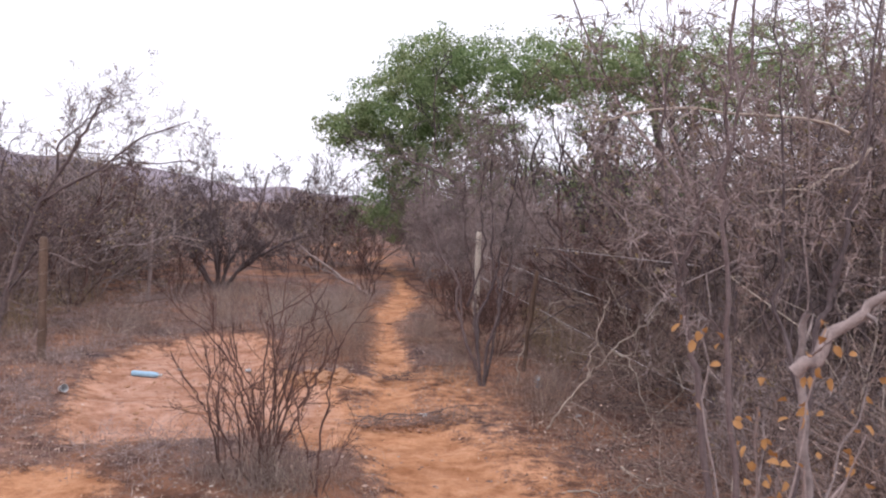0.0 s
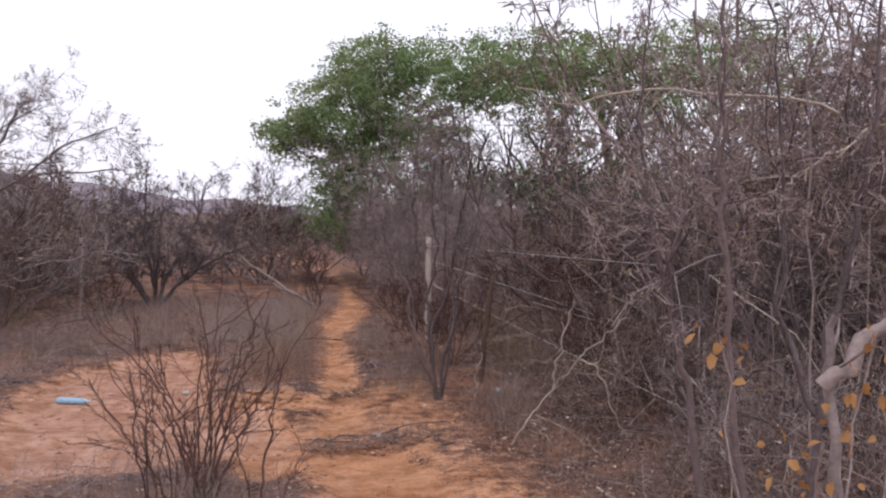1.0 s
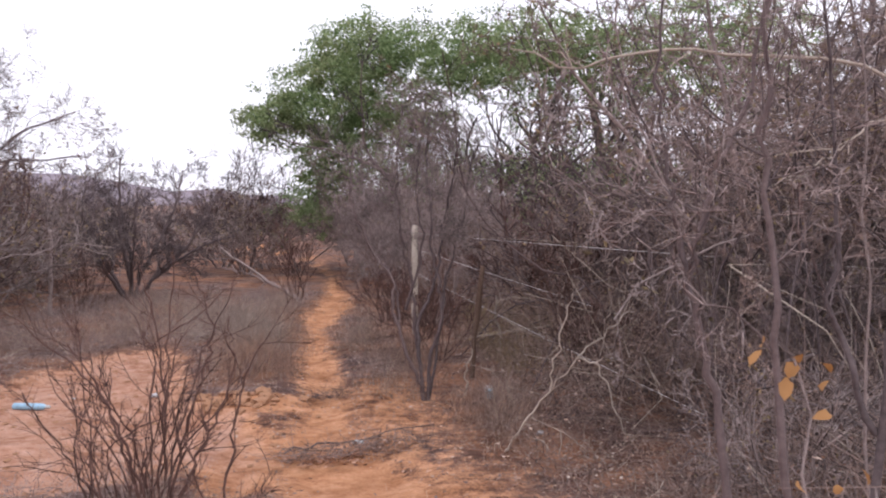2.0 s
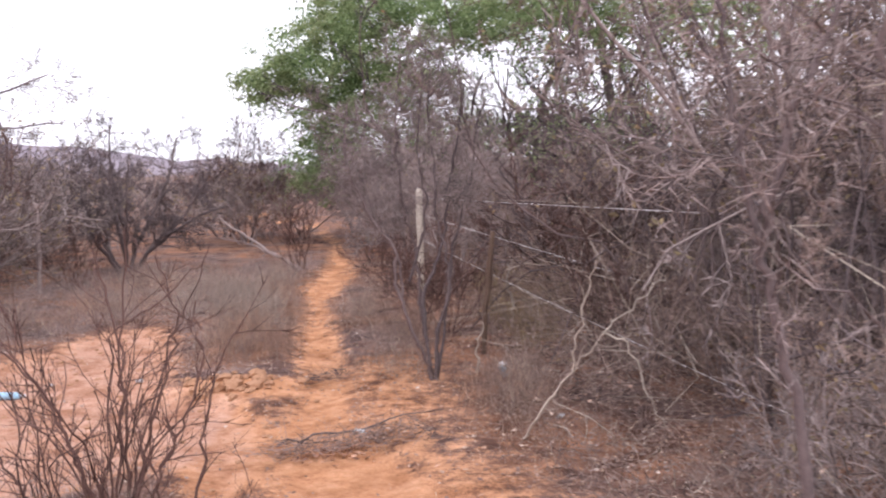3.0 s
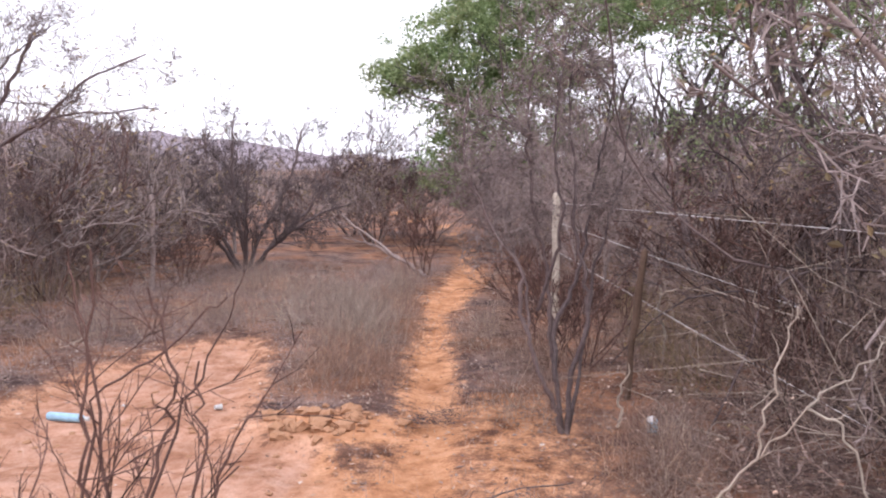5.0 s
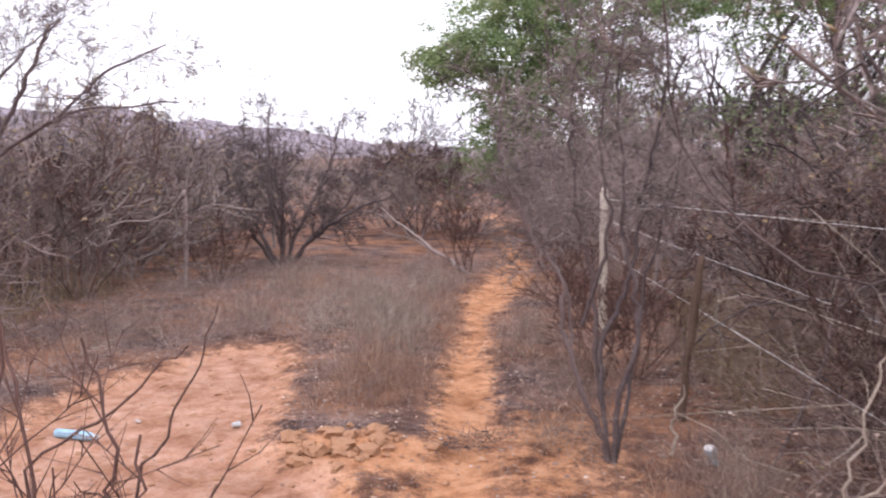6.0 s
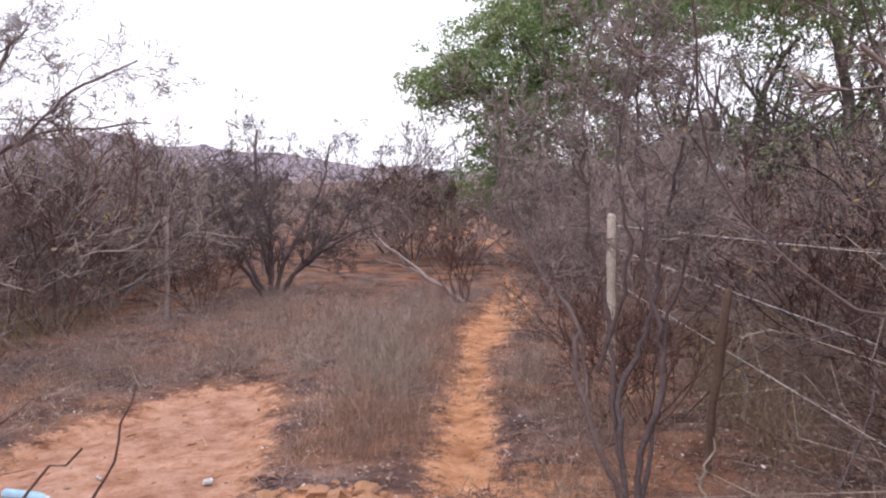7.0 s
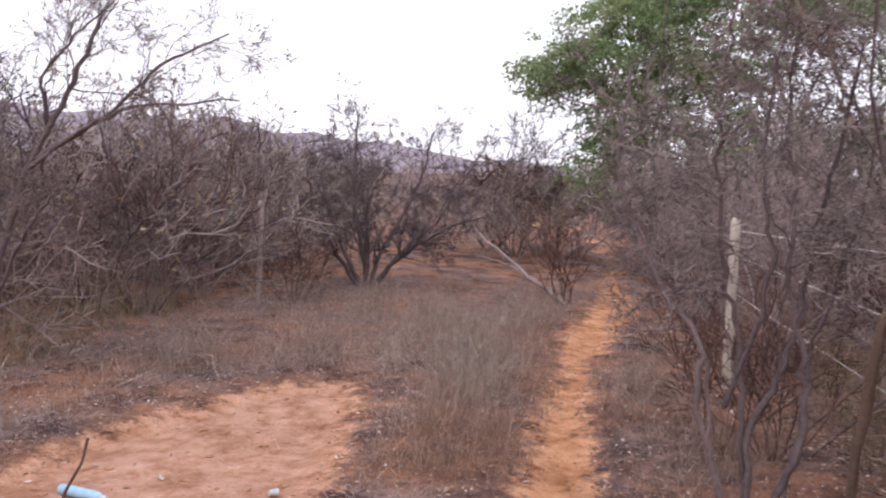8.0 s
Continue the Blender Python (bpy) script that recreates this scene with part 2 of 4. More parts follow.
def grow(rng, start, way, length, radius, depth, out, wander=0.22, rise=0.05, kids=(5, 7), spread=0.75, ratio=0.55, step=0.16, tip=0.35, floor=2, clear=0.22):
    """A crooked branch and, level by level, its side branches; out collects (depth, points, radii)."""
    n = max(floor if depth == 0 else 2 if depth == 1 else 3, min(12, int(length / step) + 1))
    n = min(n, 2 + 2 * depth) if floor < 2 else n
    pts, d = [np.asarray(start, float)], unit(way)
    for _ in range(n):
        d = unit(d + rng.normal(0, wander, 3) + np.array([0, 0, rise]))
        pts.append(pts[-1] + d * length / n)
    pts = np.array(pts)
    rad = radius * np.linspace(1, tip, n + 1)
    out.append((depth, pts, rad))
    if depth <= 0:
        return
    for _ in range(rng.integers(kids[0], kids[1] + 1)):
        f = rng.uniform(clear, 0.98)
        k = f * n
        i = min(int(k), n - 1)
        p = pts[i] + (pts[i + 1] - pts[i]) * (k - i)
        along = unit(pts[i + 1] - pts[i])
        side = unit(np.cross(along, rng.normal(0, 1, 3)))
        a = rng.uniform(0.5, 1.1) * spread
        w = along * math.cos(a) + side * math.sin(a)
        grow(rng, p, w, length * ratio * rng.uniform(0.6, 1.25) * (1.15 - 0.5 * f), max(0.0022, radius * (1 - (1 - tip) * f) * 0.55), depth - 1, out,
             wander * 1.1, rise, kids, spread, ratio, step, tip, floor)


def shrub(name, label, category, seed, stems, height, lean, radius, depth, bark, kids=(4, 6), spread=0.75, ratio=0.55, wander=0.18, rise=0.06,
          foot=0.06, leaves=0, leaf=0.03, leaf_material=None, twig_min=0.003, ways=None, twig_bark=None, group="", step=0.16, floor=2, clear=0.22):
    """A plant with crooked stems from one foot: each stem is a part, the fine side twigs are another, the leaves a third."""
    rng = np.random.default_rng(seed)
    root = new(name)
    tagged(root, label, category, group)
    twigs = []
    for k in range(stems):
        az = 2 * math.pi * (k + rng.uniform(-0.35, 0.35)) / stems
        tilt = lean * rng.uniform(0.5, 1.2)
        w = (math.cos(az) * math.sin(tilt), math.sin(az) * math.sin(tilt), math.cos(tilt))
        h = height * rng.uniform(0.75, 1.0)
        if ways:
            w, h = ways[k][:3], ways[k][3]
            az = math.atan2(w[1], w[0])
        out = []
        grow(rng, (foot * math.cos(az), foot * math.sin(az), -0.03), w, h, radius * rng.uniform(0.75, 1.1), depth, out, wander, rise, kids, spread, ratio, step, 0.35, floor, clear)
        sides = 6 if radius > 0.03 else 5
        big = [(p, np.maximum(r, twig_min * 1.3)) for d, p, r in out if d >= depth - 1]
        twigs += [(p, np.maximum(r, twig_min) * np.linspace(1, 0.45, len(r))) for d, p, r in out if d < depth - 1]
        v, f = tubes(big, sides)
        piece("stem", mesh_of("stem", v, f, bark, True), root)
    if twigs:
        v, f = tubes(twigs, 3)
        tagged(piece("twig_mass", mesh_of("twig_mass", v, f, twig_bark or bark), root, "fine bare twigs"), kind="stuff")
        if leaves:
            pick = rng.integers(0, len(twigs), leaves)
            at = np.array([twigs[i][0][rng.integers(1, len(twigs[i][0]))] for i in pick]) + rng.normal(0, 0.02, (leaves, 3))
            v, f = leaf_quads(rng, at, leaf * rng.uniform(0.6, 1.4, leaves), leaf * 0.5 * rng.uniform(0.7, 1.3, leaves))
            tagged(piece("foliage", mesh_of("foliage", v, f, leaf_material or OLIVE), root, "sparse small leaves"), kind="stuff")
    return root


def bent(points, radius, taper=0.35, seed=0, wobble=0.012, n=14):
    """A crooked stick through a few points, smoothed and roughened."""
    r = np.random.default_rng(seed)
    p = np.array(points, float)
    t = np.linspace(0, len(p) - 1, n)
    q = np.stack([np.interp(t, np.arange(len(p)), p[:, k]) for k in range(3)], -1)
    q[1:-1] = 0.25 * q[:-2] + 0.5 * q[1:-1] + 0.25 * q[2:]
    q[1:-1] += r.normal(0, wobble, (n - 2, 3))
    return q, radius * np.linspace(1, taper, n) * (1 + r.normal(0, 0.06, n))


def crooked(name, label, category, seed, foot, stems, bark, kids=12, reach=0.6, depth=2, sub_kids=(4, 6), clear=0.35, thin=0.4, twig_min=0.0018, twig_bark=None, spread=0.9, ratio=0.5,
            rise=0.03, wander=0.2, leaves=0, leaf=0.03, leaf_material=None, group=""):
    """A plant whose main stems run through given bends; each throws side branches, and these fine twigs."""
    rng = np.random.default_rng(seed)
    root = tagged(new(name), label, category, group)
    root.matrix_basis = Matrix.Translation((foot[0], foot[1], ground_z(foot[0], foot[1])))
    twigs = []
    for k, (pts, radius, *few) in enumerate(stems):
        q, r = bent([np.array(p, float) - (foot[0], foot[1], 0) for p in pts], radius, 0.3, seed + k, 0.008, 8 + 3 * len(pts))
        v, f = tubes([(q, r)], 6)
        stem = piece("stem", mesh_of("stem", v, f, bark, True), root)
        for _ in range(few[0] if few else kids):
            u = rng.uniform(clear, 0.99) * (len(q) - 1)
            i = min(int(u), len(q) - 2)
            along = unit(q[i + 1] - q[i])
            side = unit(np.cross(along, rng.normal(0, 1, 3)))
            a = rng.uniform(0.4, 1.1) * spread
            out = []
            grow(rng, q[i] + (q[i + 1] - q[i]) * (u - i), along * math.cos(a) + side * math.sin(a), reach * rng.uniform(0.5, 1.2), max(twig_min * 1.5, r[i] * thin), depth, out,
                 wander, rise, sub_kids, spread, ratio, 0.1)
            v, f = tubes([(p, np.maximum(w, twig_min)) for d, p, w in out if d == depth], 5)
            piece("branch", mesh_of("branch", v, f, bark, True), stem)
            twigs += [(p, np.maximum(w, twig_min) * np.linspace(1, 0.5, len(w))) for d, p, w in out if d < depth]
    v, f = tubes(twigs, 3)
    tagged(piece("twig_mass", mesh_of("twig_mass", v, f, twig_bark or bark), root, "fine bare twigs"), kind="stuff")
    if leaves:
        at = np.array([twigs[i][0][-1] for i in rng.integers(0, len(twigs), leaves)]) + rng.normal(0, 0.02, (leaves, 3))
        v, f = leaf_quads(rng, at, leaf * rng.uniform(0.6, 1.4, leaves), leaf * 0.5 * rng.uniform(0.7, 1.3, leaves))
        tagged(piece("foliage", mesh_of("foliage", v, f, leaf_material or OLIVE), root, "sparse small leaves"), kind="stuff")
    return root


def place(ob, x, y, turn=0.0, size=1.0, z=None, tall=1.0):
    m = pose(x, y, ground_z(x, y) if z is None else z, 0, 0, turn) @ Matrix.Diagonal((size, size, size * tall, 1))
    return m


# ---- ground ----
LANE = [(-6, 0.6, 0.5), (0, 0.45, 0.5), (3.5, 0.25, 0.45), (4.5, 0.15, 0.47), (5.5, -0.22, 0.46), (6.4, -0.58, 0.36), (7.3, -0.63, 0.2), (8.2, -0.72, 0.21), (9.4, -0.94, 0.19),
        (10.5, -1.08, 0.13), (11.9, -1.26, 0.1), (13.0, -1.33, 0.26), (14.3, -1.31, 0.29), (15.5, -1.4, 0.2), (16.5, -1.52, 0.2), (18, -1.75, 0.1), (20, -1.9, 0.06), (26, -3.2, 0.2), (34, -6.5, 0.4), (60, -20, 0.4)]
SAND = [(-2.64, 5.1), (-3.2, 6.3), (-3.6, 7.7), (-3.75, 8.6), (-3.5, 9.4), (-3.25, 10.15), (-2.75, 10.3), (-2.35, 9.5), (-2.02, 8.5), (-1.78, 7.6), (-1.3, 7.35), (-0.9, 7.0),
        (-0.7, 6.2), (-0.7, 5.4), (-0.98, 5.3), (-1.4, 5.95), (-1.76, 5.35)]
LY, LX, LW = (np.array(c, float) for c in zip(*LANE))


def inside(x, y, poly):
    """Signed distance to a polygon, positive within."""
    x, y = np.asarray(x, float), np.asarray(y, float)
    best, odd = np.full(x.shape, 1e9), np.zeros(x.shape, bool)
    for (ax, ay), (bx, by) in zip(poly, poly[1:] + poly[:1]):
        t = np.clip(((x - ax) * (bx - ax) + (y - ay) * (by - ay)) / ((bx - ax) ** 2 + (by - ay) ** 2), 0, 1)
        best = np.minimum(best, np.hypot(x - ax - t * (bx - ax), y - ay - t * (by - ay)))
        odd ^= ((ay > y) != (by > y)) & (x < (bx - ax) * (y - ay) / (by - ay + 1e-12) + ax)
    return np.where(odd, best, -best)


def lump(x, y, s, seed=0.0):
    """Smooth wavy relief, -1 to 1, from a few crossed sines."""
    a = np.sin(x * s * 1.0 + y * s * 0.63 + seed) * np.cos(y * s * 0.91 - x * s * 0.37 + seed * 1.7)
    b = np.sin(x * s * 2.3 - y * s * 1.9 + seed * 2.1) * np.cos(y * s * 2.7 + x * s * 1.3 + seed)
    return 0.65 * a + 0.35 * b


def bare_of(x, y):
    lane = (np.interp(y, LY, LW) - np.abs(x - np.interp(y, LY, LX) - 0.05 * lump(x * 0, y, 2.3))) / 0.3
    sand = inside(x, y, SAND) / 0.3
    spot = (0.38 - np.hypot((x + 2.35) * 0.9, y - 4.1)) / 0.3
    apron = np.where((y > 3) & (y < 8.6), (0.55 - np.abs(x - np.interp(y, LY, LX) - 0.55)) * 0.9 - 0.34, -1.0)
    mound = (0.42 - np.hypot((x + 1.25) * 0.8, (y - 7.65) * 1.3)) / 0.3
    return np.clip(0.5 + 0.5 * np.maximum(np.maximum(np.maximum(lane, sand), mound), np.maximum(spot, apron)), 0, 1)


def ground_z(x, y):
    x, y = np.asarray(x, float), np.asarray(y, float)
    near = np.exp(-(np.hypot(x, y - 8) / 40) ** 2)
    z = 0.03 * lump(x, y, 0.8, 1.0) + 0.012 * lump(x, y, 4.1, 2.0)
    z = z * near - 0.05 * np.clip((np.interp(y, LY, LW) + 0.1 - np.abs(x - np.interp(y, LY, LX))) / 0.3, 0, 1)
    s = inside(x, y, SAND)
    z = z - 0.06 * np.clip((s + 0.05) / 0.25, 0, 1) + (0.024 * lump(x, y, 5.0, 4.0) + 0.008 * lump(x * 1.3 + 0.4 * y, y * 0.6, 17.0, 9.0)) * np.clip(s / 0.2 + 0.5, 0, 1)
    return z if z.ndim else float(z)


def spaced(a, b, fine, far):
    mid = np.arange(a, b + fine / 2, fine)
    grow_ = fine * 1.28 ** np.arange(1, 60)
    ext = np.cumsum(grow_)
    ext = np.append(ext[ext < far], far)
    return np.concatenate([a - ext[::-1], mid, b + ext])


gx, gy = spaced(-6.0, 3.5, 0.065, 1500.0), spaced(1.5, 16.0, 0.075, 1500.0)
X, Y = np.meshgrid(gx, gy)
nx = len(gx)
gi = (np.arange(len(gy) - 1)[:, None] * nx + np.arange(nx - 1)).ravel()
ground_me = mesh_of("ground", np.stack([X.ravel(), Y.ravel(), ground_z(X, Y).ravel()], -1), np.stack([gi, gi + 1, gi + 1 + nx, gi + nx], -1), GROUND, True)
for key, vals in (("bare", bare_of(X, Y)), ("pale", np.clip(0.5 + inside(X, Y, SAND) / 0.5 - (X > -1.2) * 0.6, 0, 1))):
    ground_me.attributes.new(key, "FLOAT", "POINT").data.foreach_set("value", vals.ravel().astype(np.float32))
tagged(new("ground", ground_me), "orange sandy soil with dry leaf litter and a bare footpath", "ground", kind="structure")

# far ridge, higher to the left of the lane's end
AZ = np.radians(np.linspace(-75, 100, 176))
elev = np.interp(np.degrees(AZ), [-75, -40, -10, 5, 12, 20, 30, 36, 46, 60, 80, 100], [0.01, 0.012, 0.006, 0.005, 0.008, 0.024, 0.045, 0.05, 0.054, 0.045, 0.03, 0.01])
elev = elev + 0.0022 * np.sin(AZ * 37) + 0.0015 * np.sin(AZ * 83 + 1) + 0.001 * np.sin(AZ * 171)
hv, hf = [], []
for j, (dist, lift) in enumerate(((420, -0.004), (470, 0.45), (540, 0.85), (600, 1.0), (760, 0.9))):
    for a, e in zip(AZ, elev):
        hv.append((-math.sin(a) * dist, math.cos(a) * dist, -1.0 if lift < 0 else e * dist * lift * (1 + 0.08 * math.sin(a * 60 + j * 2)) + 1.2))
for j in range(4):
    for i in range(175):
        k = j * 176 + i
        hf.append((k, k + 1, k + 177, k + 176))
tagged(new("backdrop_hills", mesh_of("backdrop_hills", hv, hf, HILL, True)), "grey scrub-covered ridge in the distance, haze painted into its colour", "hills", kind="structure")


# ---- fences ----
def post(parent, x, y, height, radius, lean=(0, 0), mat=POST_WOOD, seed=0, label=""):
    rng = np.random.default_rng(seed)
    n = 9
    z = np.linspace(-0.25, height, n)
    pts = np.stack([x + lean[0] * np.clip(z, 0, None) + rng.normal(0, 0.006, n), y + lean[1] * np.clip(z, 0, None) + rng.normal(0, 0.006, n), z + ground_z(x, y)], -1)
    rad = radius * (1 + rng.normal(0, 0.07, n))
    pts = np.concatenate([pts, pts[-1:] + [[0.004, 0, 0.018]], pts[-1:] + [[0.006, 0, 0.022]]])
    rad = np.concatenate([rad, [radius * 0.75, 0.002]])
    v, f = tubes([(pts, rad)], 9)
    v += rng.normal(0, 0.0025, v.shape)
    return piece("post", mesh_of("post", v, f, mat, True), parent, label)


def wire(parent, a, b, sag=0.02, thick=0.0013, mat=None):
    """Two-strand barbed wire with its barbs."""
    a, b = np.array(a, float), np.array(b, float)
    L = np.linalg.norm(b - a)
    t = np.linspace(0, 1, int(L / 0.06) + 2)
    line = a + (b - a) * t[:, None] - np.array([0, 0, 1.0]) * (4 * sag * t * (1 - t))[:, None]
    d = unit(b - a)
    s = unit(np.cross(d, (0, 0, 1)))
    u = np.cross(s, d)
    ph = t * L / 0.1 * math.pi
    strands = []
    for k in (0, math.pi):
        strands.append((line + 0.0016 * (np.cos(ph + k)[:, None] * s + np.sin(ph + k)[:, None] * u), np.full(len(t), thick)))
    for q in np.arange(0.07, L, 0.13):
        c = a + d * q - np.array([0, 0, 4 * sag * (q / L) * (1 - q / L)])
        for e in (s + u * 0.6, s - u * 0.7):
            strands.append((np.array([c - unit(e) * 0.012, c + unit(e) * 0.012]), np.array([0.0012, 0.0012])))
    v, f = tubes(strands, 4)
    return piece("wire", mesh_of("wire", v, f, mat or RUST), parent)


fence_left = tagged(new("barbed_wire_fence"), "weathered wooden posts strung with rusty barbed wire beside scrub", "fence")
LP = [(-3.75, 2.6), (-4.4, 8.2), (-5.35, 13.45), (-6.2, 18.5), (-7.2, 24)]
for k, (x, y) in enumerate(LP):
    post(fence_left, x, y, (1.25, 1.24, 1.24, 1.2, 1.2)[k], (0.042, 0.042, 0.034, 0.034, 0.034)[k], ((0.02, 0), (0.01, 0), (0.03, 0), (0, 0), (0, 0))[k], (POST_WOOD, POST_DARK, BARK_GREY, BARK_GREY, BARK_GREY)[k], 20 + k)
for (x0, y0), (x1, y1) in zip(LP, LP[1:]):
    for h in (0.3, 0.6, 0.88, 1.13):
        wire(fence_left, (x0 + 0.045, y0, h), (x1 + 0.045, y1, h), 0.03)
fence_right = tagged(new("barbed_wire_fence"), "crooked wooden posts with slack barbed wire running into brush", "fence")
RP = [(0.02, 11.4), (0.64, 8.75), (1.95, 3.4)]
post(fence_right, 0.02, 11.4, 1.34, 0.041, (0, 0), POST_PALE, 31, "pale weathered round post")
post(fence_right, 0.6, 8.6, 1.04, 0.024, (0.09, -0.03), POST_DARK, 33, "thin dark leaning stump post")
for z0, sx, sz, run in ((1.25, 0.74, -0.02, 7.0), (1.05, 0.56, -0.12, 6.5), (0.75, 0.34, -0.08, 6.0)):
    wire(fence_right, (0.06, 11.4, z0), (0.06 + sx * run, 11.4 - run, z0 + sz * run), 0.015, 0.0024 if z0 > 1.2 else 0.0016, WIRE)


# ---- plants ----
DRY = "bare dry shrub with tangled grey-brown twigs"
THICKET = "dry thicket shrubs"
kinds = [
    shrub("dry_shrub", DRY, "shrub", 101, 8, 1.25, 0.55, 0.011, 3, BARK_GREY, (5, 6), group=THICKET, floor=1, rise=0.02, wander=0.22, twig_min=0.0032),
    shrub("dry_shrub", DRY, "shrub", 102, 8, 1.35, 0.45, 0.010, 3, BARK_GREY, (5, 6), 0.95, 0.5, group=THICKET, floor=1, rise=0.02, wander=0.22, leaves=250, leaf=0.035, twig_min=0.0032),
    shrub("dry_shrub", "bare dark shrub with spreading crooked branches", "shrub", 103, 7, 1.5, 0.6, 0.013, 3, BARK_DARK, (5, 6), 0.8, 0.55, group=THICKET, floor=1, rise=0.02, wander=0.22, twig_min=0.0032),
    shrub("dry_shrub", "leafless reddish brown shrub with upright thin stems", "shrub", 104, 8, 1.3, 0.4, 0.009, 3, BARK_RED, (5, 6), 0.65, 0.5, group=THICKET, floor=1, rise=0.02, wander=0.22, twig_min=0.003),
    shrub("dry_shrub", "bare grey shrub with a few olive leaves", "shrub", 105, 7, 1.5, 0.5, 0.012, 3, BARK_GREY, (5, 6), 0.85, 0.52, group=THICKET, floor=1, rise=0.02, wander=0.22, leaves=500, leaf=0.04, twig_min=0.0032),
]
TALL = "tall leafless thorn trees"
tall = [
    shrub("thorn_tree", "tall leafless thorn tree with dense grey twigs", "tree", 111, 5, 2.6, 0.38, 0.024, 4, BARK_GREY, (4, 6), 1.0, 0.5, wander=0.22, group=TALL, floor=1, rise=0.03, twig_min=0.004, leaves=350, leaf=0.04, step=0.2),
    shrub("thorn_tree", "tall bare thorn tree with a few green leaves", "tree", 112, 3, 3.0, 0.3, 0.04, 4, BARK_DARK, (4, 5), 0.9, 0.5, wander=0.17, group=TALL, floor=1, rise=0.03, twig_min=0.004, leaves=900, leaf=0.06, leaf_material=GREEN, step=0.2),
]
for k, ob in enumerate(kinds):
    ob.matrix_basis = place(ob, (-9.0, -7.4, -6.6, -11.0, -8.2)[k], (12.5, 14.5, 12.0, 15.0, 17.0)[k], 60 * k, 1.25)
for k, ob in enumerate(tall):
    ob.matrix_basis = place(ob, (3.6, 8.5)[k], (7.6, 19.6)[k], 100 * k, 1.0)

rng = np.random.default_rng(7)


def scatter(sources, count, xr, yr, size, keep):
    made = 0
    for _ in range(count * 8):
        if made >= count:
            break
        x, y = rng.uniform(*xr), rng.uniform(*yr)
        if keep(x, y):
            s = rng.uniform(*size)
            copy_thing(sources[rng.integers(0, len(sources))], place(None, x, y, rng.uniform(0, 360), s, None, rng.uniform(0.9, 1.12)))
            made += 1


def lane_x(y):
    return float(np.interp(y, LY, LX))


# scrub behind the left fence, far scrub, and the thicket on the right
scatter(kinds, 25, (-11, -5.4), (8.8, 19), (1.2, 1.55), lambda x, y: x < -5.35 - (y - 8) * 0.17 and math.hypot(x + 5.0, y - 16.2) > 1.5)
scatter(kinds, 22, (-14, -2.8), (18, 34), (1.2, 1.6), lambda x, y: x < lane_x(y) - 1.3)
scatter(kinds, 27, (-0.9, 7), (15.5, 27), (0.8, 1.1), lambda x, y: x > lane_x(y) + 0.8)
scatter(kinds, 27, (0.9, 6.5), (8.0, 16), (0.85, 1.25), lambda x, y: y > 12.1 - (x - 0.06) / 0.74)
scatter(kinds, 14, (1.5, 4.5), (3.6, 8), (0.45, 0.75), lambda x, y: x > (2.0 if 4.3 < y < 6.1 else 1.55))
scatter(tall[:1], 19, (3.0, 7.5), (6.2, 13), (1.15, 1.5), lambda x, y: 0.3 * (y - 3.4) + 2.15 < x < 0.55 * y + 1.6)
for x, y, s in ((1.4, 20.8, 1.25), (0.2, 21.5, 1.1), (2.4, 18.8, 1.15), (4.8, 21, 1.3), (6.5, 18, 1.2), (0.6, 23, 1.3), (2.0, 22.5, 1.4), (3.6, 23, 1.35), (5.4, 23.5, 1.4), (3.2, 17.6, 0.95), (4.4, 18.4, 1.1), (0.9, 19.2, 1.2), (1.9, 19.4, 1.25), (2.8, 20.6, 1.45), (0.9, 21.8, 1.5), (4.2, 19.6, 1.35), (5.6, 20.2, 1.45), (7.2, 21, 1.5)):
    copy_thing(tall[1], place(None, x, y, 70 * x, s))

for x, y, s in ((-0.6, 18.3, 0.95), (0.25, 17.6, 0.9), (-0.8, 20.0, 1.0), (1.1, 16.8, 0.8), (-0.2, 16.2, 0.72), (-1.2, 19.6, 1.05), (-1.0, 20.6, 1.15), (-2.9, 21.8, 0.9), (-0.5, 22.2, 1.3), (-1.9, 23.5, 1.1), (-0.3, 19.2, 1.1)):
    copy_thing(tall[0], place(None, x, y, 90 * x + 20 * y, s))

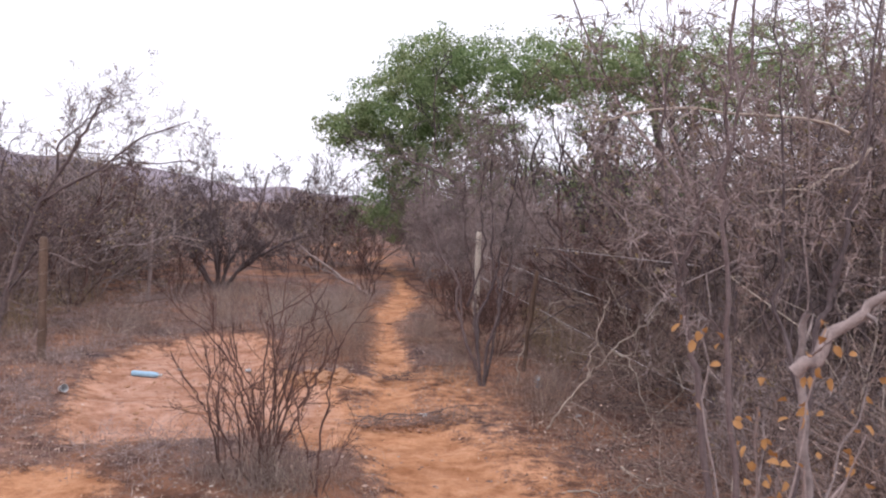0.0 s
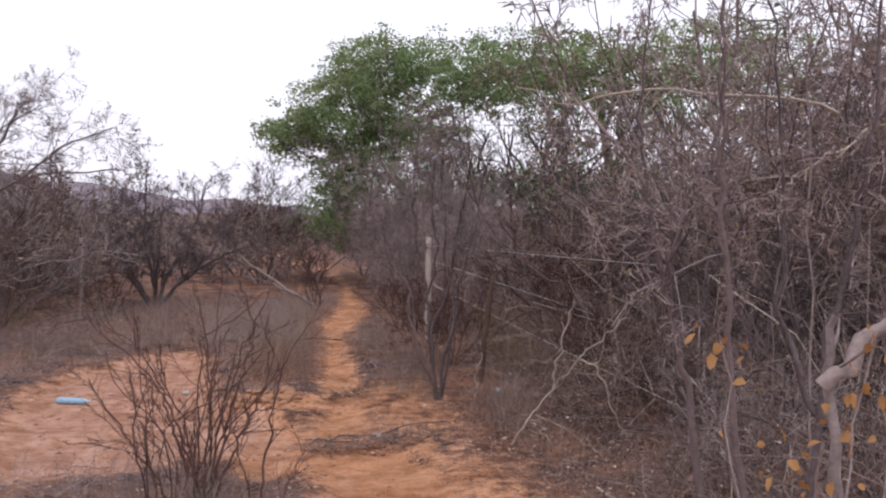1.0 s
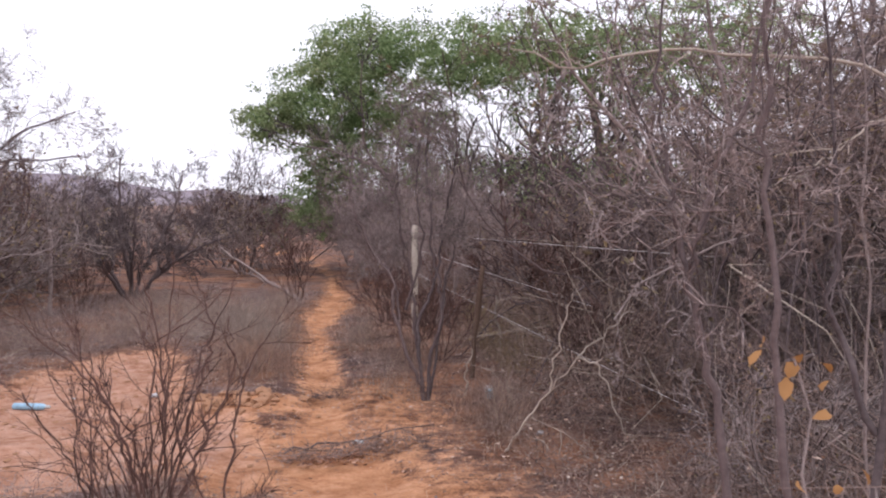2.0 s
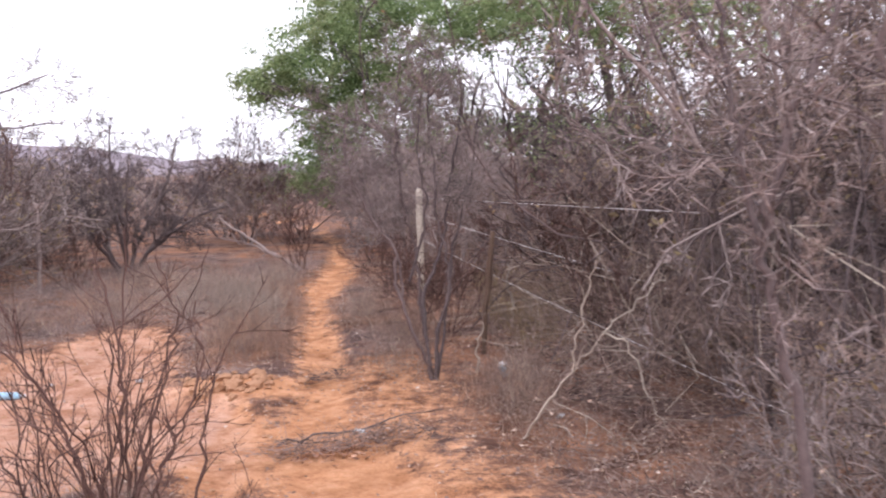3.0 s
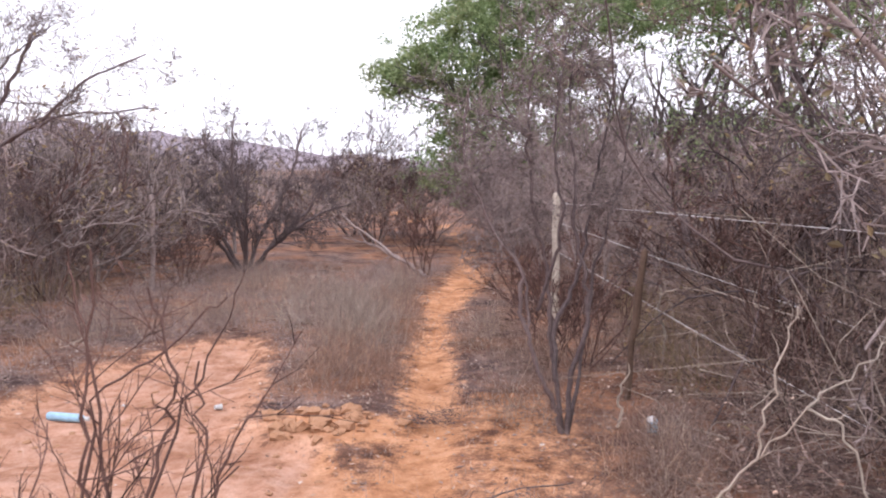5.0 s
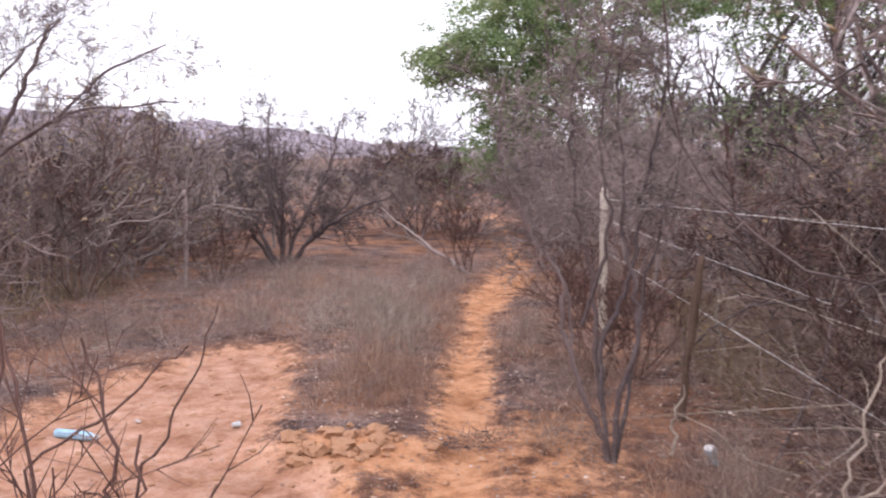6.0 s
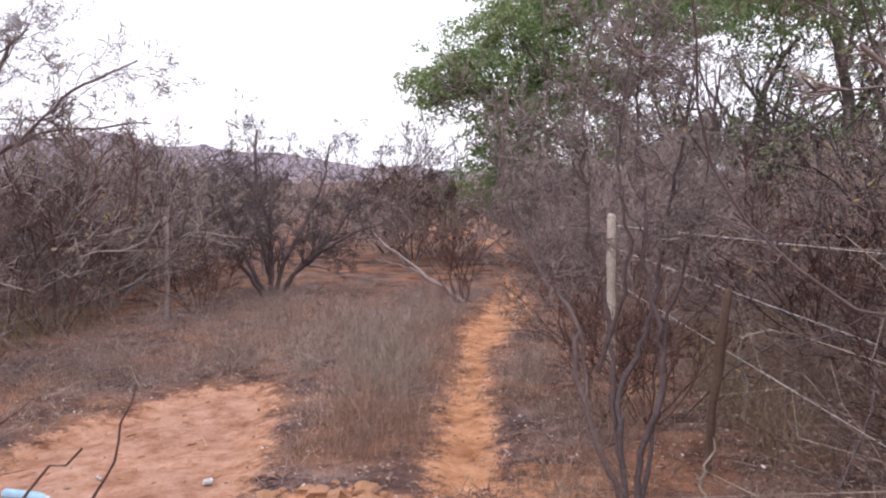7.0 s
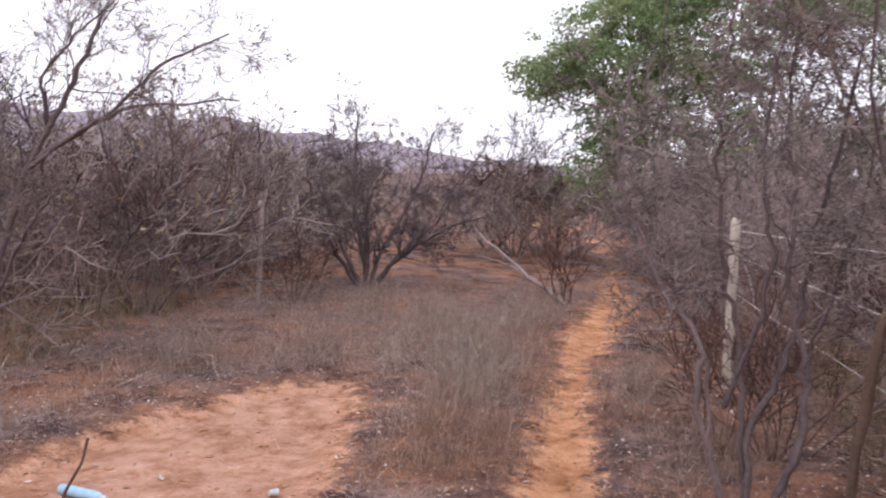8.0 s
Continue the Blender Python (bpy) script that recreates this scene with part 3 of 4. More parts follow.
# the leaning thorn tree by the fence
crooked("thorn_tree", "leaning thorn tree with long level branches and fine leafless twigs", "tree", 121, (-5.7, 9.6),
        [([(-5.7, 9.6, -0.03), (-5.55, 9.6, 0.55), (-5.4, 9.6, 1.07), (-5.17, 9.6, 1.6), (-4.85, 9.6, 2.07), (-4.6, 9.6, 2.5), (-4.45, 9.6, 2.8)], 0.042), ([(-5.17, 9.6, 1.6), (-4.7, 9.55, 1.9), (-4.1, 9.5, 2.1), (-3.25, 9.5, 2.13)], 0.02, 12),
         ([(-5.07, 9.6, 1.7), (-4.45, 9.6, 2.02), (-3.88, 9.6, 2.44), (-3.4, 9.6, 2.6)], 0.02, 13), ([(-4.95, 9.6, 1.95), (-4.85, 9.4, 2.3), (-4.4, 9.3, 2.6), (-4.0, 9.2, 2.8)], 0.016), ([(-5.6, 9.6, 0.4), (-5.85, 9.5, 1.2), (-5.7, 9.4, 1.8), (-5.5, 9.3, 2.5)], 0.03),
         ([(-5.55, 9.6, 0.5), (-5.2, 9.5, 0.95), (-4.9, 9.4, 1.3), (-4.6, 9.3, 1.5)], 0.02), ([(-5.75, 9.65, 0.2), (-6.2, 9.7, 1.0), (-6.4, 9.8, 1.8), (-6.2, 9.9, 2.6)], 0.03)],
        BARK_DARK, 19, 0.62, 3, (4, 6), 0.3, 0.36, 0.0017, None, 1.0, 0.5, 0.0, 0.22, leaves=1600, leaf=0.026)
crooked("dark_shrub", "dark rounded leafless shrub with many crooked stems from one foot", "shrub", 122, (-4.89, 15.7),
        [([(-4.95, 15.7, -0.03), (-5.11, 15.7, 0.21), (-5.34, 15.75, 0.61), (-5.5, 15.8, 1.0), (-5.75, 15.8, 1.45)], 0.04), ([(-4.9, 15.65, -0.03), (-4.87, 15.6, 0.23), (-5.0, 15.5, 1.02), (-5.0, 15.45, 1.66), (-4.93, 15.4, 2.4)], 0.045),
         ([(-4.8, 15.7, -0.03), (-4.55, 15.7, 0.32), (-4.22, 15.7, 0.58), (-3.66, 15.7, 0.92), (-3.2, 15.7, 1.05)], 0.04), ([(-4.85, 15.75, -0.03), (-4.47, 15.9, 0.49), (-3.98, 16.0, 0.9), (-3.67, 16.1, 1.46), (-3.4, 16.1, 1.9)], 0.036),
         ([(-4.87, 15.7, -0.03), (-4.81, 15.8, 0.31), (-4.48, 16.0, 1.04), (-4.2, 16.1, 1.67), (-4.1, 16.1, 2.2)], 0.04), ([(-4.93, 15.75, -0.03), (-5.0, 16.0, 0.6), (-5.2, 16.2, 1.3), (-5.3, 16.3, 2.0)], 0.036),
         ([(-4.9, 15.6, -0.03), (-4.75, 15.3, 0.6), (-4.6, 15.0, 1.2), (-4.5, 14.9, 1.9)], 0.034), ([(-4.95, 15.6, -0.03), (-5.2, 15.3, 0.5), (-5.45, 15.1, 1.1), (-5.5, 15.0, 1.7)], 0.034)],
        BARK_DARK, 16, 0.75, 3, (4, 6), 0.2, 0.4, 0.0032, wander=0.24)
crooked("thorn_shrub", "leafless thorn shrub with thin crooked reddish brown stems beside the path", "shrub", 123, (-1.08, 4.38),
        [([(-1.1, 4.37, -0.03), (-1.2, 4.35, 0.14), (-1.33, 4.33, 0.37), (-1.44, 4.32, 0.53), (-1.6, 4.3, 0.8)], 0.0088), ([(-1.1, 4.4, -0.03), (-1.13, 4.4, 0.14), (-1.14, 4.42, 0.38), (-1.23, 4.44, 0.56), (-1.3, 4.46, 0.75), (-1.5, 4.5, 0.93), (-1.71, 4.5, 1.11)], 0.0095),
         ([(-1.08, 4.36, -0.03), (-1.05, 4.32, 0.22), (-1.11, 4.28, 0.5), (-1.21, 4.25, 0.78), (-1.36, 4.22, 1.03)], 0.0095), ([(-1.06, 4.38, -0.03), (-1.01, 4.36, 0.1), (-1.01, 4.34, 0.43), (-0.97, 4.33, 0.79), (-0.95, 4.33, 1.05), (-0.92, 4.33, 1.42)], 0.0092),
         ([(-1.06, 4.4, -0.03), (-0.98, 4.42, 0.25), (-0.92, 4.45, 0.58), (-0.83, 4.48, 0.87), (-0.79, 4.5, 1.05), (-0.87, 4.52, 1.3)], 0.0095), ([(-1.05, 4.38, -0.03), (-0.96, 4.38, 0.2), (-0.87, 4.38, 0.44), (-0.76, 4.4, 0.63), (-0.67, 4.42, 0.9), (-0.7, 4.45, 1.12)], 0.0092),
         ([(-1.06, 4.42, -0.03), (-1.1, 4.5, 0.5), (-1.12, 4.66, 0.95), (-0.89, 4.7, 1.11), (-0.72, 4.7, 1.25)], 0.0065, 1), ([(-1.05, 4.42, -0.03), (-1.0, 4.6, 0.5), (-0.92, 4.85, 0.9), (-0.84, 4.92, 1.1), (-0.76, 4.94, 1.3)], 0.0065, 0),
         ([(-1.08, 4.42, -0.03), (-1.04, 4.5, 0.3), (-1.05, 4.58, 0.7), (-1.1, 4.62, 1.1), (-1.18, 4.65, 1.35)], 0.0088)],
        BARK_RED, 12, 0.3, 1, (3, 5), 0.2, 0.5, 0.0014, spread=0.8, wander=0.14, rise=0.06)
under = shrub("thorn_shrub", "thin leafless thorn shrub with many upright reddish stems", "shrub", 134, 9, 1.15, 0.38, 0.0075, 2, BARK_RED, (5, 7), 0.7, 0.35, wander=0.16, rise=0.05, foot=0.1, twig_min=0.0014, step=0.09)
under.matrix_basis = place(under, -1.22, 4.52)
crooked("thorn_shrub", "small leafless shrub with few thin dark stems", "shrub", 129, (-0.71, 4.28),
        [([(-0.71, 4.28, -0.03), (-0.72, 4.3, 0.26), (-0.66, 4.33, 0.59), (-0.62, 4.35, 0.85), (-0.5, 4.38, 1.06)], 0.009), ([(-0.72, 4.28, -0.03), (-0.76, 4.25, 0.25), (-0.82, 4.2, 0.5), (-0.83, 4.2, 0.7)], 0.006),
         ([(-0.7, 4.3, -0.03), (-0.6, 4.35, 0.25), (-0.5, 4.4, 0.42)], 0.005)], BARK_RED, 7, 0.22, 1, (2, 3), 0.3, 0.5, 0.0015, spread=0.75, wander=0.14, rise=0.06)
crooked("thorn_shrub", "crooked leafless thorn shrub with a dense grey-brown twig crown", "shrub", 124, (0.18, 7.75),
        [([(0.17, 7.75, -0.03), (0.15, 7.72, 0.13), (0.07, 7.68, 0.28), (-0.02, 7.65, 0.59), (-0.1, 7.65, 0.77), (-0.06, 7.65, 1.0), (-0.21, 7.65, 1.2), (-0.37, 7.65, 1.51), (-0.44, 7.65, 1.76), (-0.4, 7.68, 2.1)], 0.02),
         ([(-0.02, 7.65, 0.59), (-0.04, 7.7, 0.89), (-0.12, 7.75, 1.08), (-0.28, 7.8, 1.25), (-0.35, 7.9, 1.6)], 0.011),
         ([(0.2, 7.74, -0.03), (0.2, 7.72, 0.3), (0.27, 7.68, 0.5), (0.32, 7.65, 0.76), (0.3, 7.62, 1.01), (0.22, 7.6, 1.29), (0.24, 7.6, 1.62), (0.19, 7.6, 1.95), (0.22, 7.6, 2.3)], 0.019),
         ([(0.14, 7.72, 0.3), (0.11, 7.75, 0.64), (0.23, 7.8, 0.9), (0.3, 7.85, 1.15), (0.33, 7.9, 1.48), (0.43, 7.9, 1.89), (0.48, 7.95, 2.25)], 0.017),
         ([(0.17, 7.77, -0.03), (0.11, 7.8, 0.43), (0.08, 7.82, 0.72), (0.07, 7.82, 1.06), (-0.02, 7.8, 1.34), (-0.05, 7.8, 1.76), (-0.03, 7.8, 2.2), (0.0, 7.8, 2.45)], 0.018),
         ([(0.02, 7.68, 0.77), (0.13, 7.6, 1.12), (0.17, 7.52, 1.4), (0.11, 7.5, 1.76), (0.16, 7.5, 2.16), (0.2, 7.5, 2.4)], 0.012),
         ([(0.2, 7.78, -0.03), (0.3, 7.85, 0.5), (0.36, 7.95, 1.0), (0.5, 8.0, 1.5), (0.58, 8.05, 2.0)], 0.013)],
        BARK_DARK, 27, 0.36, 2, (7, 8), 0.56, 0.3, 0.0013, BARK_GREY, 1.1, 0.5, 0.02, 0.3)
back = shrub("dry_shrub", "grey leafless shrub with a rounded twig crown", "shrub", 128, 8, 2.0, 0.4, 0.016, 4, BARK_GREY, (5, 6), 0.8, 0.45, twig_min=0.003)
back.matrix_basis = place(back, 0.35, 12.3)
copy_thing(back, place(None, -0.15, 14.2, 130, 1.05))
copy_thing(back, place(None, 1.0, 13.6, 220, 1.1))
low = shrub("dry_shrub", "low bare shrub with thin upright stems", "shrub", 125, 9, 1.2, 0.5, 0.01, 3, BARK_RED, (4, 5), 0.6, 0.5)
low.matrix_basis = place(low, -2.0, 15.2)
copy_thing(low, place(None, -5.0, 13.75, 90, 0.75))
copy_thing(kinds[3], place(None, 0.05, 9.5, 150, 0.62))
copy_thing(low, place(None, 0.3, 9.6, 250, 0.8))
copy_thing(low, place(None, -0.4, 12.6, 20, 0.8))


# near growth beside the path on the thicket side
def stick_thing(name, label, category, limbs, mat, twig=0, seed=0):
    """A dead branch: every limb is a part."""
    root = tagged(new(name), label, category)
    foot = Vector(limbs[0][0][0])
    root.matrix_basis = Matrix.Translation(foot)
    for k, (pts, rad) in enumerate(limbs):
        q, r = bent([Vector(p) - foot for p in pts], rad, 0.4, seed + k)
        v, f = tubes([(q, r)], 6)
        limb = piece("limb", mesh_of("limb", v, f, mat, True), root)
        g = np.random.default_rng(seed + 50 + k)
        for _ in range(twig):
            i = g.integers(3, len(q) - 1)
            d = unit(q[i] - q[i - 1] + g.normal(0, 0.7 * np.linalg.norm(q[i] - q[i - 1]), 3))
            e = q[i] + d * g.uniform(0.08, 0.25)
            v, f = tubes([(np.stack([q[i], (q[i] + e) / 2 + g.normal(0, 0.01, 3), e]), np.array([r[i] * 0.5, r[i] * 0.4, 0.001]))], 5)
            piece("twig", mesh_of("twig", v, f, mat, True), limb)
    return root


crooked("thorn_tree", "slender dark upright thorn tree with thin level twigs", "tree", 126, (1.28, 2.74),
        [([(1.28, 2.74, -0.03), (1.25, 2.74, 0.69), (1.19, 2.74, 1.31), (1.16, 2.74, 1.66), (1.15, 2.74, 2.09), (1.16, 2.74, 2.53), (1.22, 2.76, 3.3)], 0.0135)], BARK_DARK, 26, 0.42, 2, (3, 5), 0.3, 0.35, 0.0014, BARK_GREY, 1.35, 0.5, -0.01, 0.2)
crooked("thorn_tree", "crooked dark thorn tree forking low with bare twigs", "tree", 127, (1.32, 3.3),
        [([(1.32, 3.3, -0.03), (1.27, 3.33, 0.6), (1.21, 3.36, 1.0), (1.16, 3.36, 1.21), (1.12, 3.36, 1.4), (1.18, 3.36, 1.6), (1.22, 3.37, 1.75), (1.31, 3.38, 1.9), (1.4, 3.4, 2.3), (1.45, 3.45, 2.9)], 0.017),
         ([(1.12, 3.36, 1.38), (1.07, 3.36, 1.59), (1.06, 3.37, 1.7), (1.02, 3.4, 2.1), (1.06, 3.4, 2.6)], 0.011)], BARK_DARK, 17, 0.42, 2, (4, 5), 0.3, 0.35, 0.0014, BARK_GREY, 1.3, 0.5, 0.0, 0.2)
crooked("thorn_tree", "dark leaning thorn stem among grey twigs", "tree", 132, (1.48, 2.9),
        [([(1.48, 2.9, -0.03), (1.58, 2.9, 1.17), (1.66, 2.9, 1.45), (1.71, 2.9, 1.79), (1.76, 2.9, 2.05), (1.8, 2.95, 2.9)], 0.015), ([(1.56, 2.9, 0.95), (1.44, 2.95, 1.3), (1.47, 3.0, 1.8), (1.4, 3.0, 2.6)], 0.011)], BARK_DARK, 20, 0.45, 2, (4, 5), 0.3, 0.35, 0.0014, BARK_GREY, 1.3, 0.5, 0.0, 0.2)
stick_thing("bare_pole", "thin pale bare stem standing in the thicket", "stick", [([(1.62, 3.04, -0.03), (1.6, 3.04, 1.29), (1.56, 3.04, 2.14), (1.54, 3.05, 2.9)], 0.0055)], BARK_GREY, 5, 40)
stick_thing("broken_limb", "thick grey broken limb leaning out from a bent trunk", "branch",
            [([(1.31, 2.16, -0.03), (1.33, 2.16, 0.5), (1.31, 2.16, 0.9), (1.285, 2.16, 1.22), (1.3, 2.15, 1.4)], 0.024), ([(1.27, 2.16, 1.2), (1.34, 2.16, 1.28), (1.42, 2.155, 1.35), (1.49, 2.15, 1.43), (1.6, 2.14, 1.49), (1.78, 2.1, 1.6)], 0.027)], BARK_GREY, 4, 41)
stick_thing("hanging_branch", "bleached bare branch hanging over the thicket", "branch",
            [([(2.01, 3.8, 2.13), (1.84, 3.8, 2.2), (1.42, 3.8, 2.2), (1.21, 3.8, 2.25), (0.97, 3.8, 2.2), (0.83, 3.8, 2.17), (0.75, 3.8, 2.16), (0.55, 3.8, 2.24)], 0.008), ([(0.83, 3.8, 2.17), (0.76, 3.8, 2.22), (0.71, 3.8, 2.31)], 0.005)], BARK_PALE, 6, 44)
stick_thing("hanging_branch", "thin bleached branch caught among dark twigs", "branch", [([(2.09, 3.7, 2.05), (2.01, 3.7, 1.98), (1.8, 3.7, 1.86), (1.55, 3.7, 1.82)], 0.007), ([(1.8, 3.7, 1.86), (1.62, 3.65, 1.74), (1.5, 3.6, 1.7)], 0.004)], BARK_PALE, 5, 45)
TANGLED = "tangled thorn trees beside the path"
haze = shrub("thorn_tree", "tall leafless thorn tree with a dense grey-brown twig crown", "tree", 133, 5, 3.8, 0.22, 0.0105, 4, BARK_DARK, (7, 8), 1.2, 0.27, wander=0.22, rise=0.02, twig_min=0.0015, twig_bark=BRUSH, group=TANGLED, step=0.2, clear=0.35, leaves=160, leaf=0.03)
haze.matrix_basis = place(haze, 2.15, 6.8, 0, 1.1)
for x, y, s, turn in ((2.65, 5.6, 1.0, 70), (2.0, 7.9, 1.05, 160), (3.1, 7.6, 1.2, 130), (3.0, 6.3, 1.15, 290), (2.4, 8.8, 1.25, 20), (2.9, 4.6, 0.95, 330), (3.6, 9.2, 1.3, 240), (2.5, 7.2, 1.25, 40), (2.25, 6.1, 1.12, 310), (3.3, 5.4, 1.1, 100)):
    copy_thing(haze, place(None, x, y, turn, s))
stick_thing("dead_branch", "forked bleached dead branch lying in dry brush", "branch",
            [([(0.72, 6.15, 0.0), (0.92, 6.08, 0.3), (1.17, 5.99, 0.65)], 0.009), ([(1.17, 5.99, 0.65), (1.3, 5.95, 0.6), (1.4, 5.93, 0.3), (1.5, 5.9, 0.12)], 0.007),
             ([(1.0, 6.05, 0.42), (1.06, 6.05, 0.75), (1.15, 6.1, 1.05)], 0.006), ([(1.17, 5.99, 0.65), (1.4, 6.0, 0.85), (1.55, 6.1, 0.95)], 0.006)], BARK_PALE, 4, 47)
stick_thing("dead_branch", "pale crooked dead stick on leaf litter", "branch", [([(1.1, 4.75, 0.12), (1.22, 4.6, 0.08), (1.5, 4.6, 0.04)], 0.008), ([(0.75, 4.5, 0.03), (1.15, 4.45, 0.06), (1.5, 4.7, 0.1)], 0.006)], BARK_PALE, 3, 51)
stick_thing("fallen_branch", "pale fallen branch leaning against a low shrub", "branch", [([(-1.95, 15.1, 0.03), (-2.6, 15.7, 0.3), (-3.6, 16.6, 0.85)], 0.035), ([(-2.3, 15.4, 0.2), (-2.9, 16.2, 0.35), (-3.5, 16.3, 0.5)], 0.02)], BARK_GREY, 5, 53)
stick_thing("stick", "short white peeled stick standing in litter", "stick", [([(0.5, 7.95, -0.03), (0.53, 7.93, 0.15), (0.57, 7.9, 0.4)], 0.011)], BARK_PALE, 0, 55)
stick_thing("stick", "bleached hooked stick caught in brush", "stick", [([(0.93, 9.7, 0.02), (0.96, 9.7, 0.25), (0.9, 9.68, 0.42), (0.9, 9.66, 0.66)], 0.016), ([(0.9, 9.66, 0.6), (1.1, 9.6, 0.66), (1.3, 9.6, 0.62)], 0.008)], BARK_PALE, 2, 57)
stick_thing("stick", "dark dead twig lying across the path", "stick", [([(-0.75, 6.2, -0.02), (-0.3, 6.45, 0.01), (0.25, 6.75, 0.03)], 0.008)], BARK_DARK, 2, 59)


def ochre_leaves():
    """A low sapling that still holds large ochre leaves."""
    g = np.random.default_rng(61)
    root = tagged(new("leafy_sapling"), "thin sapling holding large withered ochre leaves", "tree")
    root.matrix_basis = pose(1.0, 1.75, ground_z(1.0, 1.75))
    tips = []
    for k, (dx, dy, h) in enumerate(((-0.09, -0.45, 1.26), (-0.1, 0.14, 1.36), (0.24, 0.05, 1.38), (0.3, -0.1, 1.12), (0.16, 0.35, 1.05), (-0.02, -0.4, 1.1), (0.42, 0.2, 1.2))):
        q, r = bent([(0, 0, -0.02), (dx * 0.4, dy * 0.4, h * 0.5), (dx, dy, h)], 0.006, 0.4, 70 + k)
        v, f = tubes([(q, r)], 5)
        piece("stem", mesh_of("stem", v, f, BARK_GREY, True), root)
        tips += [q[i] for i in range(11, 14)]
    for _ in range(70):
        p = tips[g.integers(0, len(tips))] + g.normal(0, 0.035, 3)
        d = unit(g.normal(0, 1, 3) + (0, 0, -0.5))
        w = unit(np.cross(d, g.normal(0, 1, 3)))
        n = np.cross(d, w)
        L, W = g.uniform(0.024, 0.046), g.uniform(0.007, 0.014)
        v = [p, p + d * L * 0.3 + w * W + n * W * 0.4, p + d * L * 0.7 + w * W * 0.8 + n * W * 0.3 - n * L * 0.1, p + d * L - n * L * 0.25,
             p + d * L * 0.7 - w * W * 0.8 + n * W * 0.3 - n * L * 0.1, p + d * L * 0.3 - w * W + n * W * 0.4, p + d * L * 0.35, p + d * L * 0.7 - n * L * 0.1]
        piece("leaf", mesh_of("leaf", v, [(0, 1, 6), (0, 6, 5), (1, 2, 7, 6), (6, 7, 4, 5), (2, 3, 7), (7, 3, 4)], YELLOW, True), root)


ochre_leaves()

def blob(rng, n):
    """Points spread evenly through a unit ball."""
    d = rng.normal(0, 1, (n, 3))
    return d / np.linalg.norm(d, axis=1, keepdims=True) * rng.uniform(0, 1, (n, 1)) ** 0.5


# the large green tree
def big_tree(name, label, seed, foot, limbs, blobs, leaves, leaf):
    rng = np.random.default_rng(seed)
    root = tagged(new(name), label, "tree")
    root.matrix_basis = pose(foot[0], foot[1], ground_z(foot[0], foot[1]))
    twigs = []
    for way, length, rad in limbs:
        out = []
        grow(rng, (rng.normal(0, 0.08), rng.normal(0, 0.08), -0.05), way, length, rad, 4, out, 0.16, 0.04, (4, 5), 0.85, 0.5, 0.35)
        v, f = tubes([(p, np.maximum(r, 0.01)) for d, p, r in out if d >= 3], 7)
        piece("trunk", mesh_of("trunk", v, f, BARK_DARK, True), root)
        twigs += [(p, np.maximum(r, 0.006)) for d, p, r in out if d < 3]
    v, f = tubes(twigs, 3)
    tagged(piece("branch_mass", mesh_of("branch_mass", v, f, BARK_DARK), root), kind="stuff")
    total = sum(b[6] for b in blobs)
    at = []
    for cx, cy, cz, rx, ry, rz, w in blobs:
        n = int(leaves * w / total)
        clumps = max(6, n // 34)
        d = rng.normal(0, 1, (clumps, 3))
        d /= np.linalg.norm(d, axis=1, keepdims=True)
        c = d * rng.uniform(0.05, 1.2, (clumps, 1)) ** 0.5 * rng.choice([1, 1, 1, 1.18], (clumps, 1))
        q = c[rng.integers(0, clumps, n)] * (rx, ry, rz) + (cx - foot[0], cy - foot[1], cz) + blob(rng, n) * (0.23, 0.23, 0.12)
        at.append(q)
    at = np.concatenate(at)
    v, f = leaf_quads(rng, at, leaf * rng.uniform(0.6, 1.4, len(at)), leaf * 0.45 * rng.uniform(0.7, 1.3, len(at)), 0.4)
    tagged(piece("crown", mesh_of("crown", v, f, GREEN), root, "airy crown of small green leaflets"), kind="stuff")
    return root


big_tree("green_tree", "broad green tree with feathery foliage over bare undergrowth", 131, (3.7, 20.6),
         [((0.2, 0, 1), 5.4, 0.17), ((-0.7, 0.05, 1), 5.4, 0.12), ((-1.2, 0.05, 0.95), 6.0, 0.11), ((0.7, 0.2, 1), 4.4, 0.1), ((-0.2, 0.3, 1), 4.2, 0.07), ((-0.45, -0.2, 1), 3.6, 0.06)],
         [(-2.0, 20.8, 4.0, 1.35, 1.4, 1.1, 4.2), (-1.3, 21.2, 5.15, 1.2, 1.2, 0.75, 2.4), (-3.25, 20.3, 3.45, 0.75, 0.8, 0.5, 1.1), (-2.1, 20.6, 2.75, 0.8, 0.8, 0.75, 1.2), (-2.2, 20.6, 1.7, 0.8, 0.7, 0.7, 0.75), (-1.2, 20.4, 2.3, 1.0, 0.8, 0.8, 0.9),
          (-0.6, 20.8, 3.5, 1.2, 1.1, 0.9, 1.9), (0.6, 20.8, 4.9, 1.5, 1.4, 0.85, 2.6), (2.6, 19.8, 4.7, 1.9, 1.8, 0.9, 4.4), (6.0, 19.5, 4.7, 2.6, 2.0, 1.1, 5.2), (-3.0, 22.5, 1.2, 1.0, 0.8, 0.6, 0.3)], 86000, 0.088)


# ---- dry brush, grass and litter ----
def stuff(name, label, category, v, f, mat):
    return tagged(new(name, mesh_of(name, v, f, mat)), label, category, kind="stuff")


